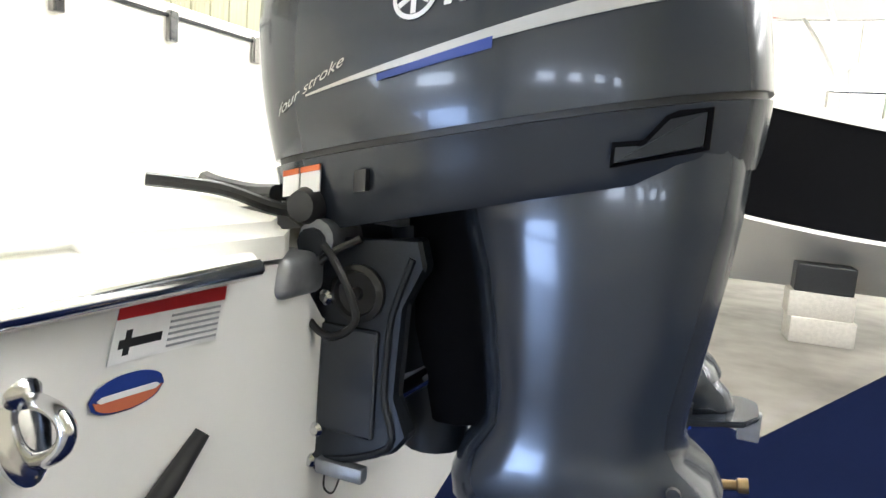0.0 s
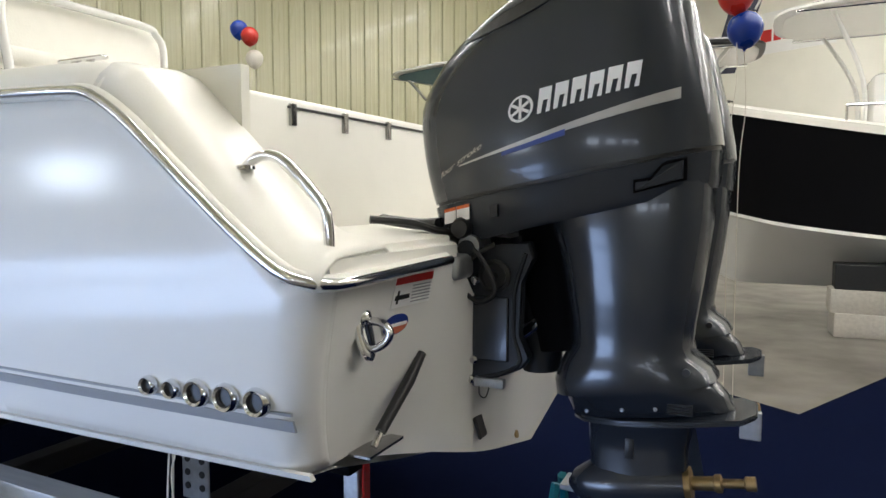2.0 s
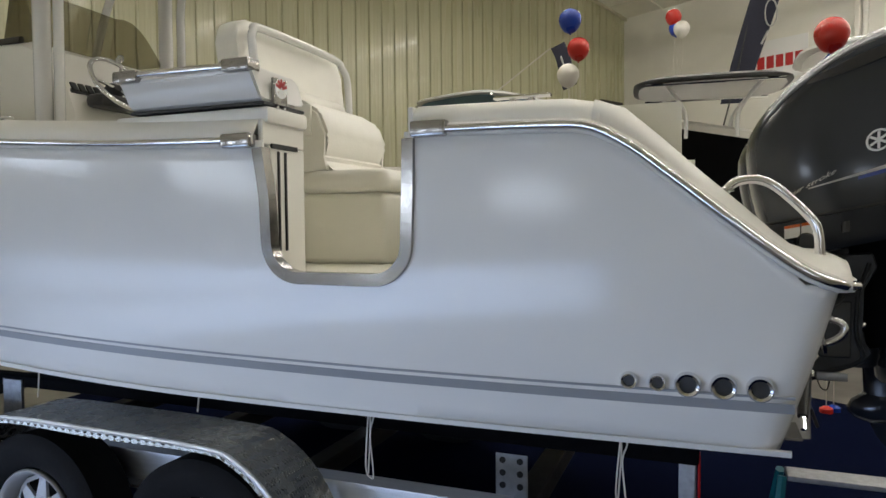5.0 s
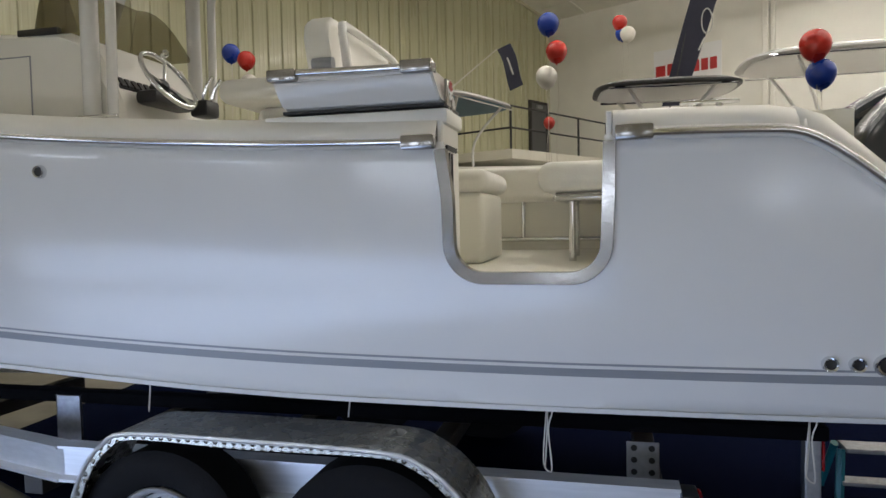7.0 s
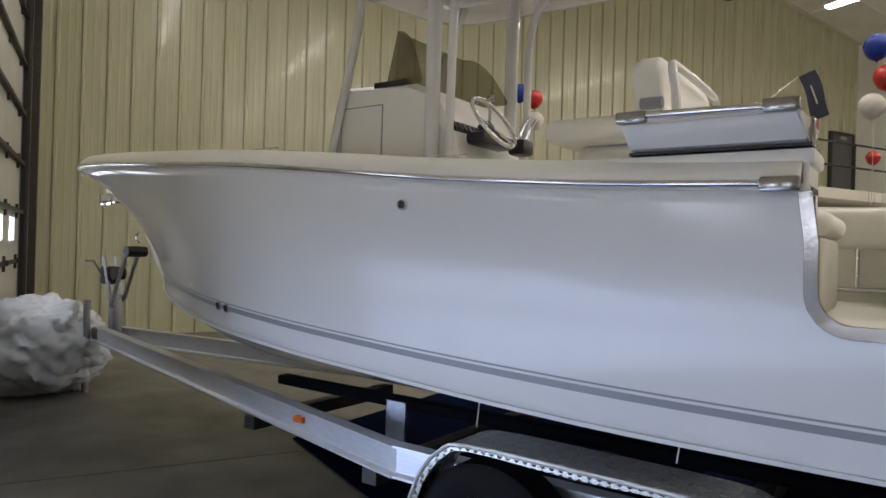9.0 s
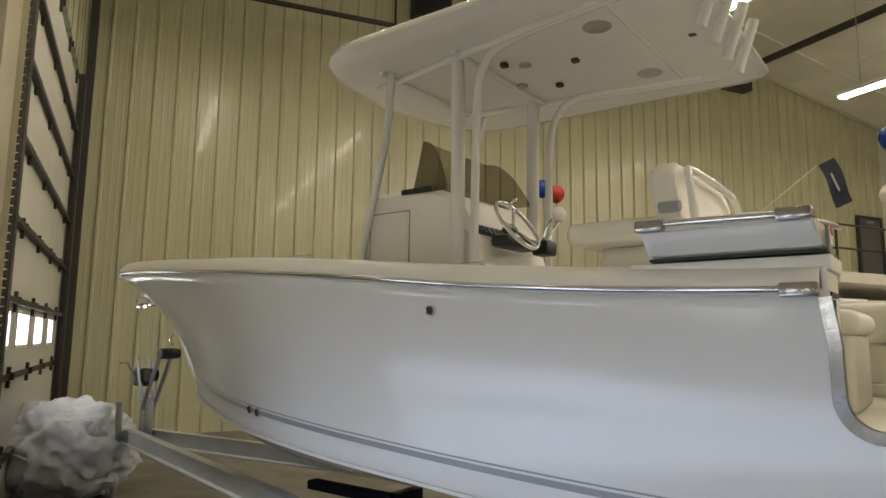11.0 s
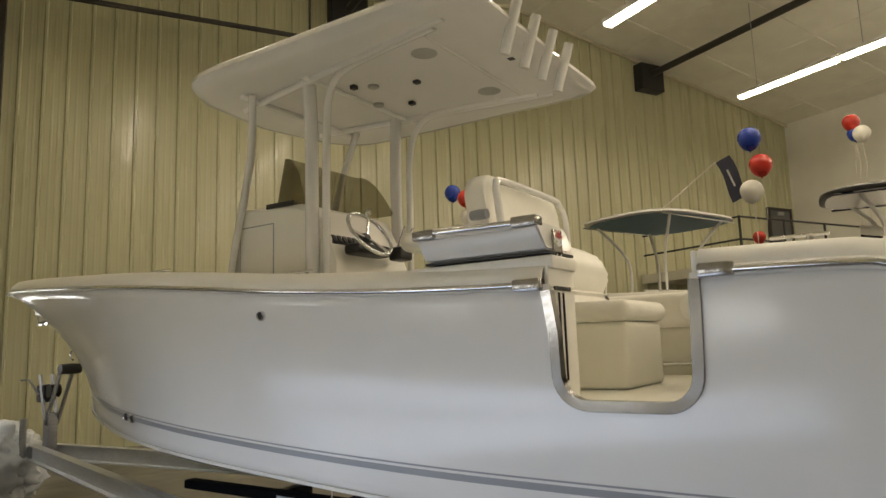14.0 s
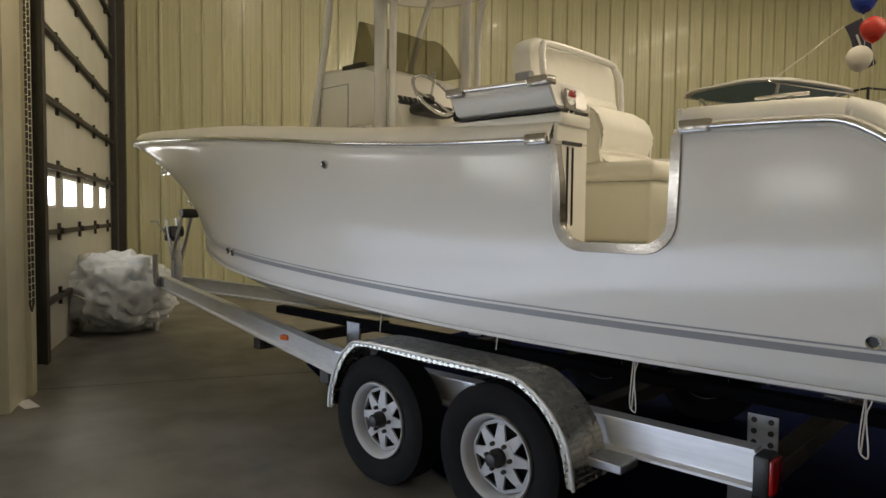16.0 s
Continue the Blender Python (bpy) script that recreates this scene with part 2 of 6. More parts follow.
def interp(table, x):
    """Smooth table lookup; table sorted by rising key."""
    if x <= table[0][0]:
        return table[0][1]
    for i in range(len(table) - 1):
        x0, y0 = table[i]
        x1, y1 = table[i + 1]
        if x <= x1:
            t = (x - x0) / (x1 - x0)
            m0 = (y1 - table[i - 1][1]) / (x1 - table[i - 1][0]) if i else (y1 - y0) / (x1 - x0)
            m1 = (table[i + 2][1] - y0) / (table[i + 2][0] - x0) if i + 2 < len(table) else (y1 - y0) / (x1 - x0)
            h = x1 - x0
            return (2 * t ** 3 - 3 * t * t + 1) * y0 + (t ** 3 - 2 * t * t + t) * h * m0 + (-2 * t ** 3 + 3 * t * t) * y1 + (t ** 3 - t * t) * h * m1
    return table[-1][1]


def slab(bm, outline, z0, z1):
    """A flat plate from an outline of (x, y)."""
    loft(bm, [[Vector((x, y, z0)) for x, y in outline], [Vector((x, y, z1)) for x, y in outline]], True, True, True)
    return bm


# ---- hall ----
def roof_z(q):
    """Underside of the gabled roof, q along the long wall."""
    return 8.13 + 0.165 * min(q, 21.3 - q)


def overhead_door(dname, Y0, Y1, rs, gap=0.0):
    # door
    door = thing(dname, "white sectional overhead door with a row of small windows", "garage door", kind="structure")
    zs = [0.0, 0.55, 1.25, 1.93, 2.61, 3.31, 4.0, 4.7, 5.4]
    for i in range(8):
        bm = bmesh.new()
        z0, z1 = max(zs[i], gap) + 0.006, zs[i + 1] - 0.006
        if z1 < z0 + 0.05:
            bm.free()
            continue
        if i == 2:
            xs = [Y0] + [c for r in reversed(rs) for c in r] + [Y1]
            box(bm, -0.06, -0.01, Y0, Y1, z0, 1.50, m=HALL)
            box(bm, -0.06, -0.01, Y0, Y1, 1.86, z1, m=HALL)
            for a, b in zip(xs[::2], xs[1::2]):
                box(bm, -0.06, -0.01, a, b, 1.50, 1.86, m=HALL)
        else:
            box(bm, -0.06, -0.01, Y0, Y1, z0, z1, 0.006, m=HALL)
        p = part("panel", bm, DOORPANEL, door, smooth=None)
        if i == 2:
            for a, b in rs:
                bm = bmesh.new()
                for q in ((a, a + 0.03, 1.5, 1.86), (b - 0.03, b, 1.5, 1.86), (a, b, 1.5, 1.53), (a, b, 1.83, 1.86)):
                    box(bm, -0.065, 0.0, q[0], q[1], q[2], q[3], m=HALL)
                part("window_frame", bm, WHITE, p, smooth=None)
                part("pane", bx(-0.045, -0.04, a + 0.028, b - 0.028, 1.525, 1.835, m=HALL), FRONTBRIGHT, p, "daylit window pane", smooth=None)
        # strut and hinges
        if i > 0:
            part("rail", bx(-0.012, 0.05 if i != 2 else 0.015, Y0, Y1, zs[i] - 0.03, zs[i] + 0.025, m=HALL), DARKSTEEL, door, "dark steel strut", smooth=None)
        for q in (Y0 + 0.42, Y0 + 1.62, Y0 + 2.82, Y0 + 4.02, Y0 + 4.82):
            bm = bmesh.new()
            box(bm, -0.01, 0.02, q - 0.03, q + 0.03, zs[i + 1] - 0.10, zs[i + 1] + 0.09, m=HALL)
            box(bm, 0.0, 0.05, q - 0.012, q + 0.012, zs[i + 1] - 0.03, zs[i + 1] + 0.04, m=HALL)
            part("hinge", bm, DARKSTEEL, door, smooth=None)
    for q, w in ((Y0 - 0.07, 0.05), (Y1 + 0.02, 0.05)):
        bm = bmesh.new()
        box(bm, 0.0, 0.08, q, q + w, 0, 5.6, m=HALL)
        box(bm, 0.06, 0.10, q - 0.04, q + w + 0.04, 0, 5.5, m=HALL)
        part("track", bm, DARKSTEEL, door, "dark steel vertical track", smooth=None)
    # horizontal tracks overhead
    for q in (Y0 - 0.05,):
        bm = bmesh.new()
        q = Y0 - 0.28
        tube(bm, [HALL @ Vector((0.1, q, 7.35)), HALL @ Vector((0.3, q, 7.5)), HALL @ Vector((0.8, q, 7.52)), HALL @ Vector((6.5, q, 7.64))], 0.05, 8)
        part("track", bm, DARKSTEEL, door, "dark overhead track", smooth=None)
        part("drop_rod", tb([HALL @ Vector((5.2, q, 7.6)), HALL @ Vector((5.2, q, 8.98))], 0.025, 6), DARKSTEEL, door)


def hall():
    L, D, Hh = 21.3, 30.0, 10.0
    bm = bmesh.new()
    box(bm, -14, 26, -2, D + 2, -0.3, 0, m=HALL)
    tagged(part("floor", bm, CONC, smooth=None), "stained grey concrete slab floor with sawn joints", "floor", kind="structure")
    # ribbed long wall
    prof = []
    x = 0.0
    while x < L + 0.35:
        prof += [(x, 0), (x + 0.09, 0), (x + 0.10, 0.002), (x + 0.125, 0.002), (x + 0.135, 0), (x + 0.195, 0), (x + 0.205, 0.002), (x + 0.23, 0.002), (x + 0.24, 0), (x + 0.30, 0), (x + 0.318, 0.042), (x + 0.352, 0.042)]
        x += 0.37
    bm = bmesh.new()
    loft(bm, [[HALL @ Vector((a, b, z)) for a, b in prof] for z in (0, 3.0, 6.0, 8.1)], False)
    loft(bm, [[HALL @ Vector((a, b, 8.1)) for a, b in prof], [HALL @ Vector((a, b, roof_z(a) + 0.05)) for a, b in prof]], False)
    r = bmesh.ops.extrude_face_region(bm, geom=bm.faces[:])
    for v in r["geom"]:
        if isinstance(v, bmesh.types.BMVert):
            v.co += U * 0.12
    tagged(part("wall_north", bm, SHEET, smooth=None), "cream ribbed steel sheet wall, glossy", "wall", kind="structure")
    bm = bmesh.new()
    for a, b in ((-0.1, L / 2), (L / 2, L + 0.1)):
        loft(bm, [[HALL @ Vector((q, y, roof_z(q) + z)) for y, z in ((0.036, -0.02), (0.11, -0.02), (0.11, 0.10), (0.036, 0.10))] for q in (a, b)], True, True, True)
    tagged(part("trim", bm, TRIMP, smooth=None), "cream eave beam above the steel wall", "trim", kind="structure")
    # far wall
    bm = bmesh.new()
    box(bm, L, L + 0.2, -0.1, D, 0, 10.2, m=HALL)
    tagged(part("wall_east", bm, WALLBOARD, smooth=None), "plain cream wallboard wall", "wall", kind="structure")
    bm = bmesh.new()
    box(bm, -0.5, L + 0.2, D, D + 0.2, 0, 10.2, m=HALL)
    tagged(part("wall_south", bm, PLASTER, smooth=None), "plain cream wall", "wall", kind="structure")
    # ceiling
    bm = bmesh.new()
    for a, b in ((-0.6, L / 2), (L / 2, L + 0.5)):
        loft(bm, [[HALL @ Vector((q, y, roof_z(q) + z)) for y, z in ((-0.3, 0.06), (D + 0.3, 0.06), (D + 0.3, 0.2), (-0.3, 0.2))] for q in (a, b)], True, True, True)
    for k in range(12):
        for a, b in ((-0.2, L / 2), (L / 2, L)):
            loft(bm, [[HALL @ Vector((q, 1.4 + k * 2.3 + y, roof_z(q) + z)) for y, z in ((0, 0.02), (0.05, 0.02), (0.05, 0.08), (0, 0.08))] for q in (a, b)], True, True, True)
    for k in range(14):
        z = roof_z(0.8 + k * 1.5)
        box(bm, 0.8 + k * 1.5, 0.84 + k * 1.5, 0.1, D, z + 0.04, z + 0.08, m=HALL)
    tagged(part("ceiling", bm, CEIL, smooth=None), "off-white insulated vinyl ceiling with purlins", "ceiling", kind="structure")
    # overhead-door wall, opening from y 1.26 to 6.3 in hall coordinates
    Y0, Y1, ZT = 1.28, 6.30, 5.6
    bm = bmesh.new()
    box(bm, -0.25, 0, -0.1, Y0 - 0.05, 0, 10.2, m=HALL)
    box(bm, -0.25, 0, Y1 + 0.1, 8.2, 0, 10.2, m=HALL)
    box(bm, -0.25, 0, Y0 - 0.05, Y1 + 0.1, ZT, 10.2, m=HALL)
    box(bm, -0.25, 0, 8.2, 13.5, ZT, 10.2, m=HALL)
    box(bm, -0.25, 0, 13.5, 14.05, 0, 10.2, m=HALL)
    box(bm, -0.25, 0, 14.05, 19.35, ZT, 10.2, m=HALL)
    box(bm, -0.25, 0, 19.35, D, 0, 10.2, m=HALL)
    tagged(part("wall_west", bm, SHEET, smooth=None), "cream painted steel wall round the overhead door", "wall", kind="structure")
    bm = bmesh.new()
    box(bm, 0.0, 0.20, 7.50, 8.10, 0, 9.4, m=HALL)
    box(bm, 0.20, 0.24, 7.48, 7.62, 0, 9.4, m=HALL)
    tagged(part("trim", bm, TRIMP, smooth=None), "cream boxed steel column beside the overhead door", "column", kind="structure")
    overhead_door('door_1', 1.28, 6.30, [(5.42, 6.22), (4.22, 5.05), (3.02, 3.78), (1.85, 2.45)])
    # unseen door; its raised lower edge is assumed, to let in low daylight
    overhead_door('door_3', 8.25, 13.45, [(12.45, 13.1), (11.2, 11.85), (9.98, 10.63), (8.75, 9.4)], 0.87)
    overhead_door('door_4', 14.1, 19.3, [(18.4, 19.05), (17.2, 17.85), (16.0, 16.65), (14.85, 15.5)])
    # dark corner post and hanging chain
    tagged(part("trim", bx(0.02, 0.14, 0.32, 0.50, 0, 9.0, m=HALL), DARKSTEEL, smooth=None), "dark steel corner post", "trim", kind="structure")
    ch = thing("hoist_chain", "thin dark hand chain hanging beside the overhead door", "chain")
    bm = bmesh.new()
    for q in (0.0, 0.10):
        z = 0.75
        while z < 6.0:
            c = HALL @ Vector((0.28, 7.72 + q, z))
            box(bm, c.x - 0.012, c.x + 0.012, c.y - 0.006, c.y + 0.006, z, z + 0.045)
            z += 0.055
    tube(bm, [HALL @ Vector((0.28, 7.72, 0.75)), HALL @ Vector((0.28, 7.77, 0.70)), HALL @ Vector((0.28, 7.82, 0.75))], 0.008, 5)
    tagged(part("link", bm, DARKSTEEL, ch, smooth=None), kind="stuff")
    bm = bmesh.new()
    box(bm, 21.12, 21.29, 6.92, 7.06, 0, 9.4, 0.02, m=HALL)
    box(bm, 21.2, 21.29, 7.10, 7.22, 0, 9.4, 0.02, m=HALL)
    tagged(part("trim", bm, WALLBOARD, smooth=None), "pale boxed pipe run up the wallboard wall", "pipe", kind="structure")
    # heater boxes and tubes
    for q, z in ((6.3, 8.75), (15.2, 8.75)):
        h = thing("radiant_heater", "black radiant tube heater through the steel wall", "heater")
        part("casing", bx(q - 0.42, q + 0.42, 0.02, 0.35, z - 0.42, z + 0.33, 0.02, m=HALL), BLACK, h, smooth=None)
        part("tube", tb([HALL @ Vector((q, 0.3, z + 0.05)), HALL @ Vector((q, 18, z + 0.05))], 0.09, 10), DARKSTEEL, h)
    # far door on its landing
    d = thing("door_2", "dark grey steel door on a raised landing", "door", kind="structure")
    part("leaf", bx(19.98, 20.95, 0.045, 0.10, 3.2, 5.3, m=HALL), DOORGREY, d, smooth=None)
    bm = bmesh.new()
    for q in ((19.9, 19.98, 3.2, 5.38), (20.95, 21.03, 3.2, 5.38), (19.98, 20.95, 5.3, 5.38)):
        box(bm, q[0], q[1], 0.04, 0.13, q[2], q[3], m=HALL)
    part("frame", bm, DARKSTEEL, d, smooth=None)
    part("closer", bx(20.3, 20.6, 0.10, 0.16, 5.15, 5.25, m=HALL), GALV, d, smooth=None)
    tagged(part("landing", bx(14.5, 21.28, 0.05, 3.2, 2.95, 3.18, m=HALL), PLASTER, smooth=None), "raised cream mezzanine floor in the far corner", "mezzanine", kind="structure")
    rl = thing("railing", "black steel pipe railing along the mezzanine", "railing")
    for z in (3.7, 4.22):
        part("rail", tb([HALL @ Vector((14.6, 3.1, z)), HALL @ Vector((21.2, 3.1, z))], 0.025, 8), BLACK, rl)
        part("rail", tb([HALL @ Vector((14.6, 0.1, z)), HALL @ Vector((14.6, 3.1, z))], 0.025, 8), BLACK, rl)
    for q in (14.6, 16.2, 17.8, 19.4, 21.0):
        part("post", tb([HALL @ Vector((q, 3.1, 3.18)), HALL @ Vector((q, 3.1, 4.24))], 0.03, 8), BLACK, rl)


hall()


def ceiling_light(a, length):
    """A long tube fixture; a its end, running along -U."""
    ob = thing("ceiling_light", "long white fluorescent fixture hung under the ceiling", "ceiling light", "ceiling lights")
    m = Matrix(((-U.x, V.x, 0, a[0]), (-U.y, V.y, 0, a[1]), (0, 0, 1, a[2]), (0, 0, 0, 1)))
    n = max(1, int(length / 2.4))
    for k in range(n):
        part("tube", bx(k * 2.4 + 0.04, k * 2.4 + 2.36, -0.09, 0.09, -0.05, 0.0, 0.01, m=m), TUBEGLOW, ob, "glowing lamp tube", smooth=None)
        part("housing", bx(k * 2.4 + 0.02, k * 2.4 + 2.38, -0.10, 0.10, 0.0, 0.08, m=m), WHITE, ob, smooth=None)
    for k in range(n):
        part("hanger", tb([m @ Vector((k * 2.4 + 0.5, 0, 0.08)), m @ Vector((k * 2.4 + 0.5, 0, roof_z((Vector(a) - CORNER).dot(V)) + 0.05 - a[2]))], 0.008, 5), GALV, ob)
    return ob


# this first row is unseen, added to brighten the far wallboard wall
ceiling_light((1.36, 16.07, 7.1), 17)
ceiling_light((-3.75, 14.64, 7.1), 20)
ceiling_light((-4.96, 9.1, 7.1), 17)
ceiling_light((-6.89, 6.4, 7.1), 17)
ceiling_light((-9.75, 3.62, 7.1), 5)


def opening_lamp(y0, y1, z0, z1, power, colour, spread=math.pi):
    c = HALL @ Vector((0.012, (y0 + y1) / 2, (z0 + z1) / 2))
    m = look(c, c + V, 0)
    area("opening_light", m, y1 - y0, z1 - z0, power, colour).data.spread = spread


DAY = (0.62, 0.78, 1.0)
for a_, b_ in ((5.42, 6.22), (4.22, 5.05), (3.02, 3.78), (1.85, 2.45), (12.45, 13.1), (11.2, 11.85), (9.98, 10.63), (8.75, 9.4)):
    opening_lamp(a_ + 0.04, b_ - 0.04, 1.53, 1.83, 0.3, DAY)
# added low bluish lamp under unseen door_3, brightens the lower hull
opening_lamp(8.3, 13.4, 0.02, 0.85, 25, (0.58, 0.72, 1.0), 1.4)

# ---- main boat ----
CY = 1.62
T_HB = [(-8.66, 0.0), (-8.6, 0.11), (-8.4, 0.34), (-8.0, 0.65), (-7.6, 0.87), (-7.0, 1.06), (-6.0, 1.20), (-5.0, 1.28), (-4.0, 1.315), (-3.0, 1.31), (-2.3, 1.30), (-1.2, 1.292), (-0.6, 1.282)]
T_SZ = [(-8.66, 2.17), (-7.6, 2.145), (-7.0, 2.115), (-6.0, 2.055), (-5.2, 2.005), (-4.3, 1.925), (-3.8, 1.875), (-3.3, 1.838), (-2.9, 1.815), (-2.4, 1.80), (-1.7, 1.795), (-1.28, 1.785), (-1.21, 1.772), (-1.12, 1.722), (-1.03, 1.652), (-0.90, 1.545), (-0.80, 1.465), (-0.71, 1.40), (-0.65, 1.37), (-0.58, 1.357)]
T_CB = [(-7.72, 0.0), (-7.5, 0.16), (-7.0, 0.42), (-6.0, 0.80), (-5.0, 1.04), (-4.0, 1.15), (-3.0, 1.205), (-2.0, 1.19), (-0.7, 1.15)]
T_CZ = [(-7.72, 1.18), (-7.0, 1.09), (-6.0, 1.018), (-5.0, 0.975), (-4.15, 0.942), (-3.2, 0.906), (-2.4, 0.891), (-1.5, 0.886), (-0.7, 0.888)]
T_KZ = [(-8.66, 2.165), (-8.48, 2.02), (-8.28, 1.87), (-8.0, 1.53), (-7.72, 1.18), (-7.2, 0.90), (-6.6, 0.73), (-5.8, 0.65), (-4.5, 0.62), (-0.7, 0.61)]
BOW = -8.66


def sheer_z(x):
    return interp(T_SZ, x)


def side_y(x, z):
    """Half beam of the topside at a height."""
    zt = sheer_z(x)
    if x > -7.72:
        zb, hb = interp(T_CZ, x), interp(T_CB, x)
    else:
        zb, hb = interp(T_KZ, x), 0.0
    if x > -1.3:
        zt = 1.79
    s = min(max((z - zb) / max(zt - zb, 1e-4), 0), 1.05)
    f = min(max((-x - 1.9) / 1.3, 0), 1)
    full = 1 - (1 - min(s, 1)) ** 4.0
    flare = s ** (1.0 + 0.85 * min(max((-x - 4.0) / 3.2, 0), 1))
    return hb + (interp(T_HB, x) - hb) * (full * (1 - f) + flare * f)


RAKE = 0.26


def transom_x(z, dy=1.2):
    """Raked at the quarters, upright behind the engines; dy off the centreline."""
    f = min(max((abs(dy) - 0.45) / 0.55, 0), 1)
    f = f * f * (3 - 2 * f)
    return -0.58 - 0.03 * f + RAKE * f * (z - 1.36)


DOOR_L, DOOR_R, DOOR_Z = -2.290, -1.777, 1.362


def door_top(x):
    """Lower edge of the side-door opening where the hull is cut, else the sheer."""
    xl, xr, zb, r = DOOR_L, DOOR_R, DOOR_Z, 0.10
    if x <= xl or x >= xr:
        return sheer_z(x)
    lx, rx = xl + 0.024, xr - 0.010
    if x < lx:
        return 1.80 - (x - xl) / 0.024 * 0.34
    if x > rx:
        return 1.80 - (xr - x) / 0.010 * 0.34
    if x < lx + r:
        d = (lx + r - x) / r
        return zb + r - r * math.sqrt(max(1 - d * d, 0))
    if x > rx - r:
        d = (x - rx + r) / r
        return zb + r - r * math.sqrt(max(1 - d * d, 0))
    return zb


def hull_stations():
    xs = [BOW + 0.006, -8.62, -8.55, -8.45, -8.3, -8.15, -8.0, -7.86, -7.72, -7.6, -7.45, -7.3]
    x = -7.1
    while x < -2.5:
        xs.append(x)
        x += 0.2
    xs += [-2.45, -2.36, -2.32]
    xs += [DOOR_L + d for d in (-0.001, 0.001, 0.008, 0.016, 0.0235, 0.026, 0.032, 0.045, 0.065, 0.09, 0.124, 0.18)]
    xs += [-2.03]
    xs += [DOOR_R - d for d in (0.16, 0.11, 0.08, 0.055, 0.035, 0.022, 0.014, 0.0105, 0.007, 0.001, -0.001)]
    xs += [-1.7, -1.5, -1.35, -1.25, -1.18, -1.1, -1.02, -0.95, -0.88, -0.83]
    return xs


def hull():
    boat = thing("boat", "white fibreglass centre-console boat on a trailer, side door open", "boat")
    xs = hull_stations()
    NZ = 14
    # topsides with inner skin
    for sgn in (-1, 1):
        bm = bmesh.new()
        rings = []
        for x in xs:
            zb = interp(T_CZ, x) if x > -7.72 else interp(T_KZ, x)
            top = door_top(x) if sgn < 0 else sheer_z(x)
            rings.append([(x, zb + (top - zb) * k / NZ) for k in range(NZ + 1)])
        # last ring follows the raked transom corner
        last = []
        for k in range(NZ + 1):
            z = 0.888 + (1.36 - 0.888) * k / NZ
            last.append((transom_x(z) - 0.09, z))
        rings.append(last)
        P = [[Vector((x, CY + sgn * side_y(x, z), z)) for x, z in r] for r in rings]
        # rounded corner into the transom
        for a in (18, 36, 54, 72, 90):
            sa, ca = math.sin(radians(a)), math.cos(radians(a))
            P.append([Vector((x + 0.09 * sa, CY + sgn * (side_y(x, z) - 0.09 + 0.09 * ca), z)) for x, z in last])
        loft(bm, P, False)
        ob = part("topside", bm, GEL, boat, smooth=50)
        so = ob.modifiers.new("shell", "SOLIDIFY")
        so.thickness, so.offset = 0.012, -1
    # bottom
    bm = bmesh.new()
    rings = []
    for x in [v for v in xs if v > -7.73] + [-0.745]:
        c, cz, kz = interp(T_CB, x), interp(T_CZ, x), interp(T_KZ, x)
        ring = []
        half = [(0, kz), (0.3 * c, kz + 0.27 * (cz - kz)), (0.62 * c, kz + 0.60 * (cz - kz)), (0.9 * c, cz - 0.02 * min(1, c)), (c, cz)]
        for y, z in reversed(half[1:]):
            ring.append(Vector((x, CY - y, z)))
        for y, z in half:
            ring.append(Vector((x, CY + y, z)))
        rings.append(ring)
    loft(bm, rings, False)
    part("hull_bottom", bm, GEL, boat, smooth=30)
    # lower spray edge and the grey boot stripes
    for z0, dz, off, m_, nm in ((0.132, 0.028, 0.003, STRIPE, "stripe"), (0.172, 0.007, 0.003, STRIPE, "stripe"), (0.0, 0.018, 0.012, GEL, "spray_rail")):
        for sgn in (-1, 1):
            bm = bmesh.new()
            R = []
            for x in [v for v in xs if v > -7.66] + [-0.715]:
                zc = interp(T_CZ, x)
                f = 1 + 0.15 * min(max((-x - 4) / 3, 0), 1)
                a, b = zc + z0 * f, zc + (z0 + dz) * f
                ya, yb = side_y(x, a), side_y(x, b)
                R.append([Vector((x, CY + sgn * (ya - 0.004), a)), Vector((x, CY + sgn * (ya + off), a)), Vector((x, CY + sgn * (yb + off), b)), Vector((x, CY + sgn * (yb - 0.004), b))])
            loft(bm, R, True, True, True)
            part(nm, bm, m_, boat, smooth=30)
    # rub rail: white lip with a polished insert
    def rail_pts(x0, x1, n, sgn, dz=0.0, out=0.0):
        return [Vector((x, CY + sgn * (side_y(x, sheer_z(x)) + out), sheer_z(x) + dz)) for x in [x0 + (x1 - x0) * k / n for k in range(n + 1)]]
    for sgn in (-1, 1):
        segs = [(BOW + 0.01, -2.36, 60), (-1.70, -0.66, 34)] if sgn < 0 else [(BOW + 0.01, -0.66, 80)]
        for a, b, n in segs:
            p = rail_pts(a, b, n, sgn, 0.0, 0.006)
            if b > -1:
                # wraps round the quarter onto the transom
                p += [Vector((-0.625, CY + sgn * 1.262, 1.362)), Vector((-0.600, CY + sgn * 1.235, 1.360)), Vector((-0.592, CY + sgn * 1.19, 1.360)), Vector((-0.590, CY + sgn * 1.1, 1.361)), Vector((-0.566, CY + sgn * 0.77, 1.372))]
            bm = bmesh.new()
            tube(bm, p, 0.020, 8)
            part("rub_rail", bm, DECK, boat, smooth=60)
            bm = bmesh.new()
            q = []
            for i, v in enumerate(p):
                d = (p[min(i + 1, len(p) - 1)] - p[max(i - 1, 0)]).normalized()
                o = Vector((d.y, -d.x, 0)).normalized() * (1 if sgn < 0 else -1)
                if o.y * sgn < 0 and abs(o.y) > 0.3:
                    o = -o
                q.append(v + o * 0.016)
            tube(bm, q, 0.0125, 8)
